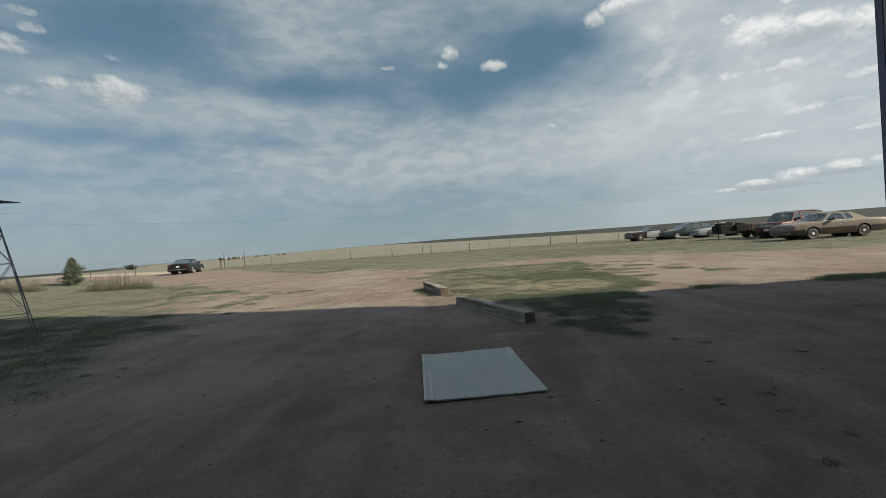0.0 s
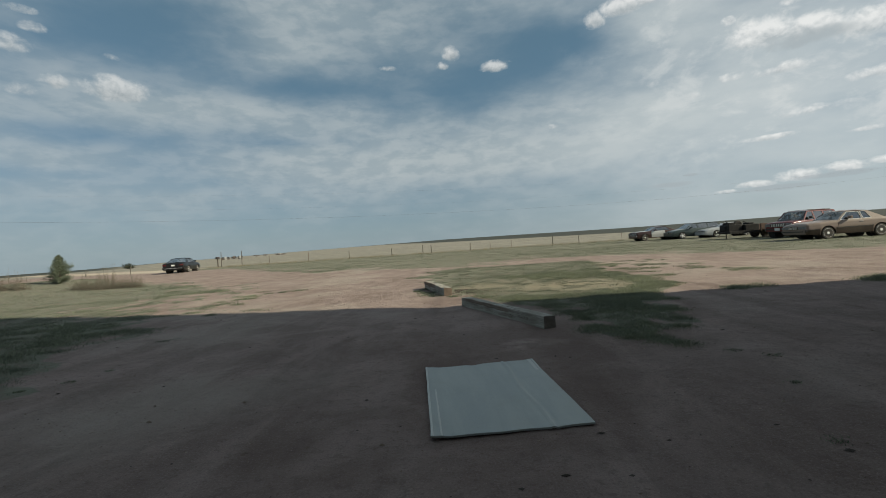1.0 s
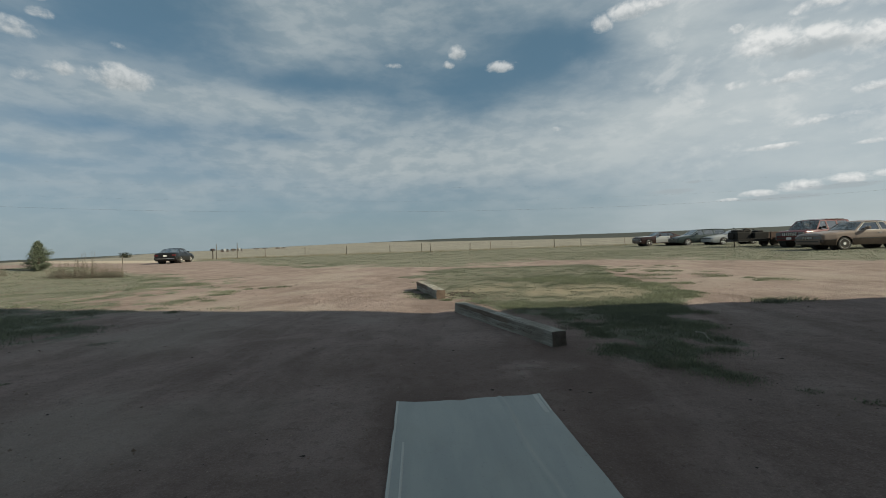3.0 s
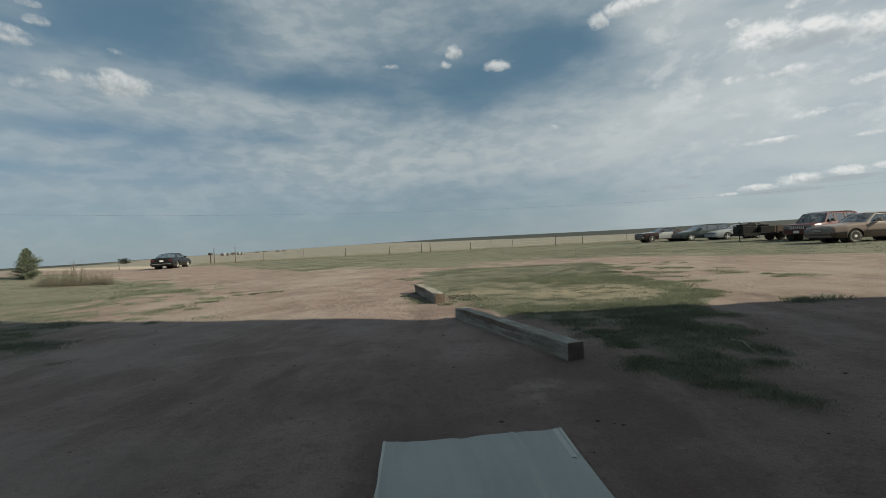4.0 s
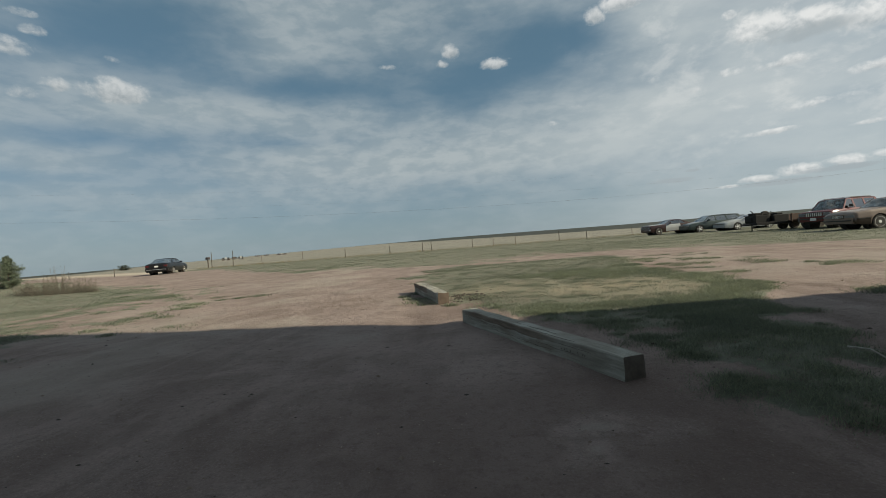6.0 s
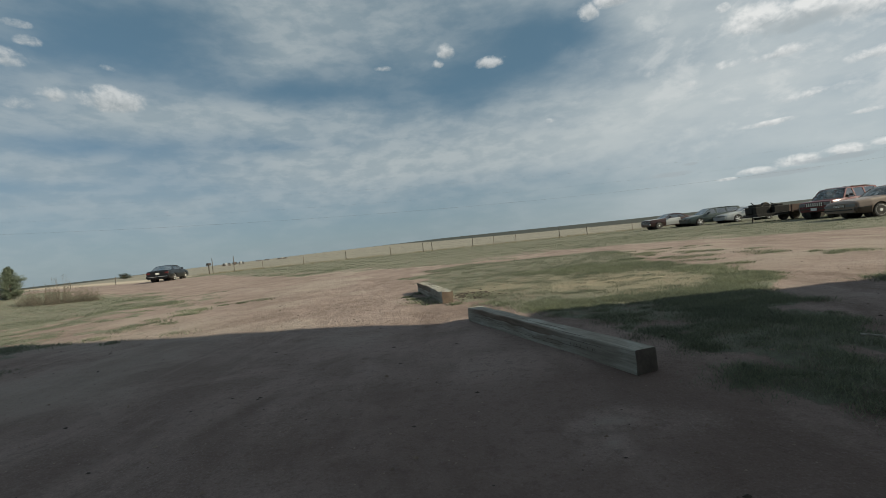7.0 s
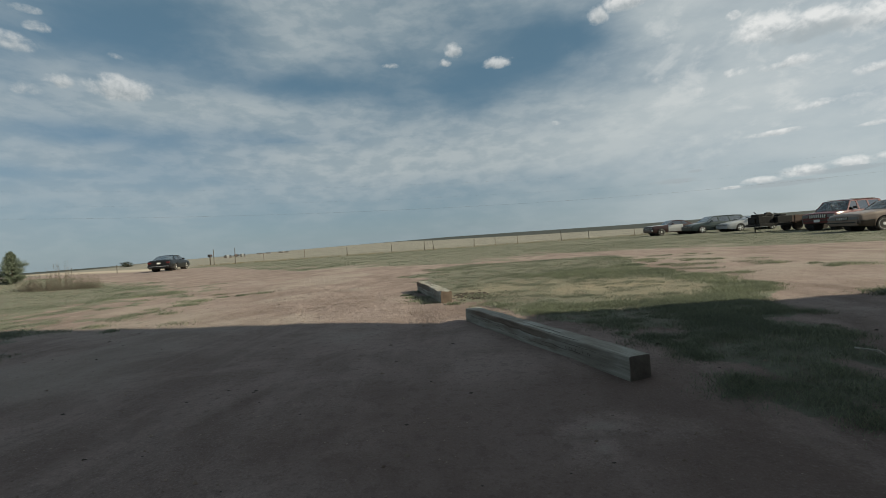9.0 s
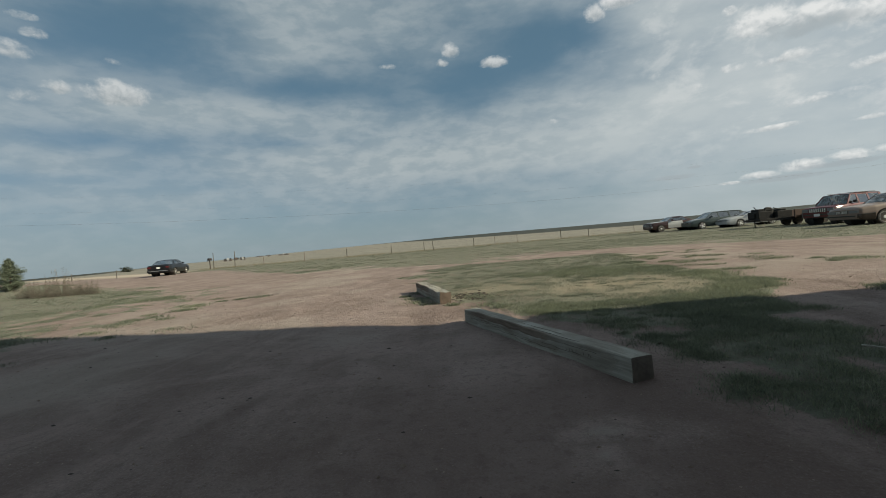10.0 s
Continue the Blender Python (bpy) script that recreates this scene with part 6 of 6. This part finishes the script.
def pebbles():
    rng = np.random.default_rng(12)
    verts, faces = [], []
    oct_v = np.array([(1, 0, 0), (-1, 0, 0), (0, 1, 0), (0, -1, 0), (0, 0, 1), (0, 0, -1)], float)
    oct_f = np.array([(0, 2, 4), (2, 1, 4), (1, 3, 4), (3, 0, 4), (2, 0, 5), (1, 2, 5), (3, 1, 5), (0, 3, 5)])
    n = 14000
    x, y = rng.uniform(-7, 6.5, n), 0.6 + rng.uniform(0, 1, n) ** 1.3 * 14
    s = 0.0025 + 0.004 * rng.uniform(0, 1, n) + 0.010 * rng.uniform(0, 1, n) ** 25
    z = relief(x, y)
    v = oct_v[None] * rng.uniform(0.6, 1.3, (n, 6, 3)) * s[:, None, None] * np.array([1.2, 1, 0.7]) + np.stack([x, y, z + s * 0.2], 1)[:, None]
    verts = v.reshape(-1, 3).tolist()
    faces = (oct_f[None] + 6 * np.arange(n)[:, None, None]).reshape(-1, 3).tolist()
    tagged(mesh_object("pebbles", verts, faces, PEBBLE), "small stones and clods scattered over bare dirt", "pebbles", kind="stuff")
    n = 700
    x, y = rng.uniform(-6, 6, n), 1.0 + rng.uniform(0, 1, n) * 13
    s = 0.004 + 0.010 * rng.uniform(0, 1, n) ** 4
    v = oct_v[None] * rng.uniform(0.5, 1.5, (n, 6, 3)) * s[:, None, None] * np.array([1.6, 1.1, 0.5]) + np.stack([x, y, relief(x, y) + s * 0.2], 1)[:, None]
    tagged(mesh_object("clods", v.reshape(-1, 3).tolist(), (oct_f[None] + 6 * np.arange(n)[:, None, None]).reshape(-1, 3).tolist(), DARK_SOIL), "dark crumbs of soil and dung on bare dirt", "debris", kind="stuff")
    verts, faces = [], []
    n = 240
    x, y = 0.22 + rng.normal(0, 0.22, n), 10.15 + rng.normal(0, 0.22, n)
    for k in range(n):
        s = rng.uniform(0.006, 0.02)
        v = oct_v * rng.uniform(0.5, 1.5, (6, 3)) * s * np.array([1.6, 1.2, 0.6]) + np.array([x[k], y[k], floor_z(x[k], y[k]) + s * 0.3])
        faces.extend((oct_f + len(verts)).tolist())
        verts.extend(v.tolist())
    tagged(mesh_object("dark_crumbs", verts, faces, DARK_SOIL), "dark crumbs scattered beside the sleeper", "debris", kind="stuff")


pebbles()


def leaf_cloud(name, pts, size, rng, material, parent):
    n = len(pts)
    d = rng.normal(0, 1, (n, 3))
    d /= np.linalg.norm(d, axis=1)[:, None]
    e = np.cross(d, rng.normal(0, 1, (n, 3)))
    e /= np.linalg.norm(e, axis=1)[:, None]
    s = size * rng.uniform(0.6, 1.4, n)[:, None]
    v = np.stack([pts - e * s * 0.25, pts + e * s * 0.25, pts + d * s + e * s * 0.12, pts + d * s - e * s * 0.12], 1).reshape(-1, 3)
    ob = mesh_object(name, v.tolist(), (np.arange(n)[:, None] * 4 + np.array([[0, 1, 2, 3]])).tolist(), material)
    ob.parent = parent
    return ob


def juniper(x, y, h, r, seed, label):
    rng = np.random.default_rng(seed)
    ob = thing("juniper_tree", place(x, y, 0), label, "tree")
    part("trunk", rod((0, 0, -0.06), (0.02, 0.01, h * 0.9), 0.035, 0.005, 8), BARK, ob)
    pts = []
    for k in range(250):
        f = rng.uniform(0.02, 0.99) ** 1.1
        a = rng.uniform(0, 2 * np.pi)
        lobe = 0.80 + 0.16 * math.sin(3 * a + seed + 5 * f) + 0.14 * math.sin(11 * f + 2 * a)
        reach = r * (1 - f) ** 0.80 * min(1.0, 0.62 + f * 2.2) * rng.uniform(0.5, 1.16) * lobe * 1.08 + 0.03
        p = Vector((0, 0, f * h * 0.86))
        q = Vector((math.cos(a) * reach, math.sin(a) * reach, f * h * 0.86 + reach * rng.uniform(0.1, 0.5)))
        if k % 3 == 0:
            part("limb", rod(p, q, 0.008, 0.002, 5), BARK, ob)
        for _ in range(60):
            c = p.lerp(q, rng.uniform(0.25, 1.06))
            pts.append((c.x + rng.normal(0, 0.026), c.y + rng.normal(0, 0.026), max(0.02, c.z + rng.normal(0, 0.034))))
    leaf_cloud("crown", np.array(pts), 0.038, rng, NEEDLES, ob)


juniper(-20.05, 21.06, 1.62, 0.74, 3, "small conical grey-green juniper tree beside dry brush")


def brush(x, y, h, r, seed, leafy=0.7):
    rng = np.random.default_rng(seed)
    ob = thing("brush_clump", place(x, y, 0), "low brown twiggy brush with dry leaves", "shrub", "dry brush along the drive")
    bm = bmesh.new()
    pts = []
    tall = rng.uniform(0.75, 1.35)
    for k in range(110):
        a, lean = rng.uniform(0, 2 * np.pi), rng.uniform(0.1, 1.0)
        p = Vector((rng.normal(0, r * 0.42), rng.normal(0, r * 0.25), -0.03))
        hh = h * tall * rng.uniform(0.2, 1.0) ** 1.4 * (0.6 + 0.7 * rng.uniform()) * math.exp(-(p.x / r) ** 2 * 0.6)
        q = p + Vector((math.cos(a) * lean * r * 0.4, math.sin(a) * lean * r * 0.3, hh))
        add_rod(bm, p, q, 0.0035, 0.0015, 4)
        for _ in range(int(26 * leafy)):
            c = p.lerp(q, rng.uniform(0.15, 1.0))
            pts.append((c.x + rng.normal(0, 0.035), c.y + rng.normal(0, 0.035), max(0.02, c.z + rng.normal(0, 0.03))))
    part("twig_mass", bm, TWIG, ob)["kind"] = "stuff"
    leaf_cloud("leaves", np.array(pts), 0.024, rng, BRUSH_LEAF, ob)


for k, (bx, by, bh, br) in enumerate([(-17.3, 19.2, 0.50, 0.55), (-16.8, 19.1, 0.62, 0.6), (-16.3, 19.2, 0.78, 0.6), (-15.8, 19.3, 0.92, 0.55), (-15.35, 19.4, 0.80, 0.5),
                                      (-14.9, 19.5, 0.55, 0.45), (-20.2, 19.2, 0.6, 0.55), (-20.9, 19.1, 0.75, 0.65), (-21.6, 19.2, 0.7, 0.6)]):
    brush(bx, by, bh, br, 40 + k)


# ---- far farmsteads ----
def homestead(x, y, w, d, h, wall, label, deg=0, name="farm_building"):
    ob = thing(name, pose(x, y, floor_z(x, y) - 0.3, 0, 0, deg), label, "building")
    part("wall", box((-w / 2, -d / 2, 0), (w / 2, d / 2, h), 0.02), wall, ob)
    bm = bmesh.new()
    e, r = 0.4, h + d * 0.28
    a = [bm.verts.new(p) for p in ((-w / 2 - e, -d / 2 - e, h), (-w / 2 - e, d / 2 + e, h), (-w / 2 - e, 0, r))]
    b = [bm.verts.new(p) for p in ((w / 2 + e, -d / 2 - e, h), (w / 2 + e, d / 2 + e, h), (w / 2 + e, 0, r))]
    bm.faces.new(a[::-1]), bm.faces.new(b)
    for i, j in ((0, 1), (1, 2), (2, 0)):
        bm.faces.new((a[i], a[j], b[j], b[i]))
    part("roof", bm, FARM_ROOF, ob)
    part("door", box((-0.6, -d / 2 - 0.05, 0.3), (0.6, -d / 2 + 0.02, 2.4), 0.01), FARM_DARK if wall is FARM_WHITE else FARM_WHITE, ob)
    for wx in (-w * 0.32, w * 0.32):
        part("window", box((wx - 0.5, -d / 2 - 0.04, 1.2), (wx + 0.5, -d / 2 + 0.02, 2.2), 0.01), DARK, ob)


def far_place(az, dist):
    return dist * math.sin(radians(az)), dist * math.cos(radians(az))


for az, dist, w, d, h, wall, label in [
    (-29.6, 330, 6, 5, 3.0, FARM_DARK, "small dark barn far across the field"), (-28.7, 345, 4, 4, 2.4, FARM_WHITE, "small white farmhouse far across the field"),
    (-28.0, 345, 4, 3, 2.2, FARM_DARK, "low dark shed far across the field"), (-26.2, 560, 8, 6, 3.0, FARM_WHITE, "white farm building on the skyline"),
    (-25.2, 560, 7, 5, 3.2, FARM_WHITE, "white farm building on the skyline"), (-23.4, 560, 14, 6, 3.2, FARM_DARK, "long low dark barn on the skyline")]:
    fx, fy = far_place(az, dist)
    homestead(fx, fy, w * 0.85, d * 0.5, h * 0.33, wall, label, -az)


def far_tree(az, dist, h, seed):
    x, y = far_place(az, dist)
    rng = np.random.default_rng(seed)
    ob = thing("field_tree", place(x, y, 0), "lone windswept dark tree far out in the field", "tree")
    part("trunk", rod((0, 0, -0.2), (0.2, 0, h * 0.5), 0.2, 0.1, 8), BARK, ob)
    pts = []
    for k in range(40):
        c = np.array([rng.normal(0, h * 0.38), rng.normal(0, h * 0.3), h * rng.uniform(0.12, 0.95)])
        part("limb", rod((0.15, 0, h * 0.4), tuple(c), 0.05, 0.02, 5), BARK, ob) if k < 8 else None
        pts.append(c + rng.normal(0, h * 0.09, (40, 3)))
    leaf_cloud("crown", np.concatenate(pts), 0.16, rng, FAR_FOLIAGE, ob)


far_tree(-39.0, 150, 1.5, 5)
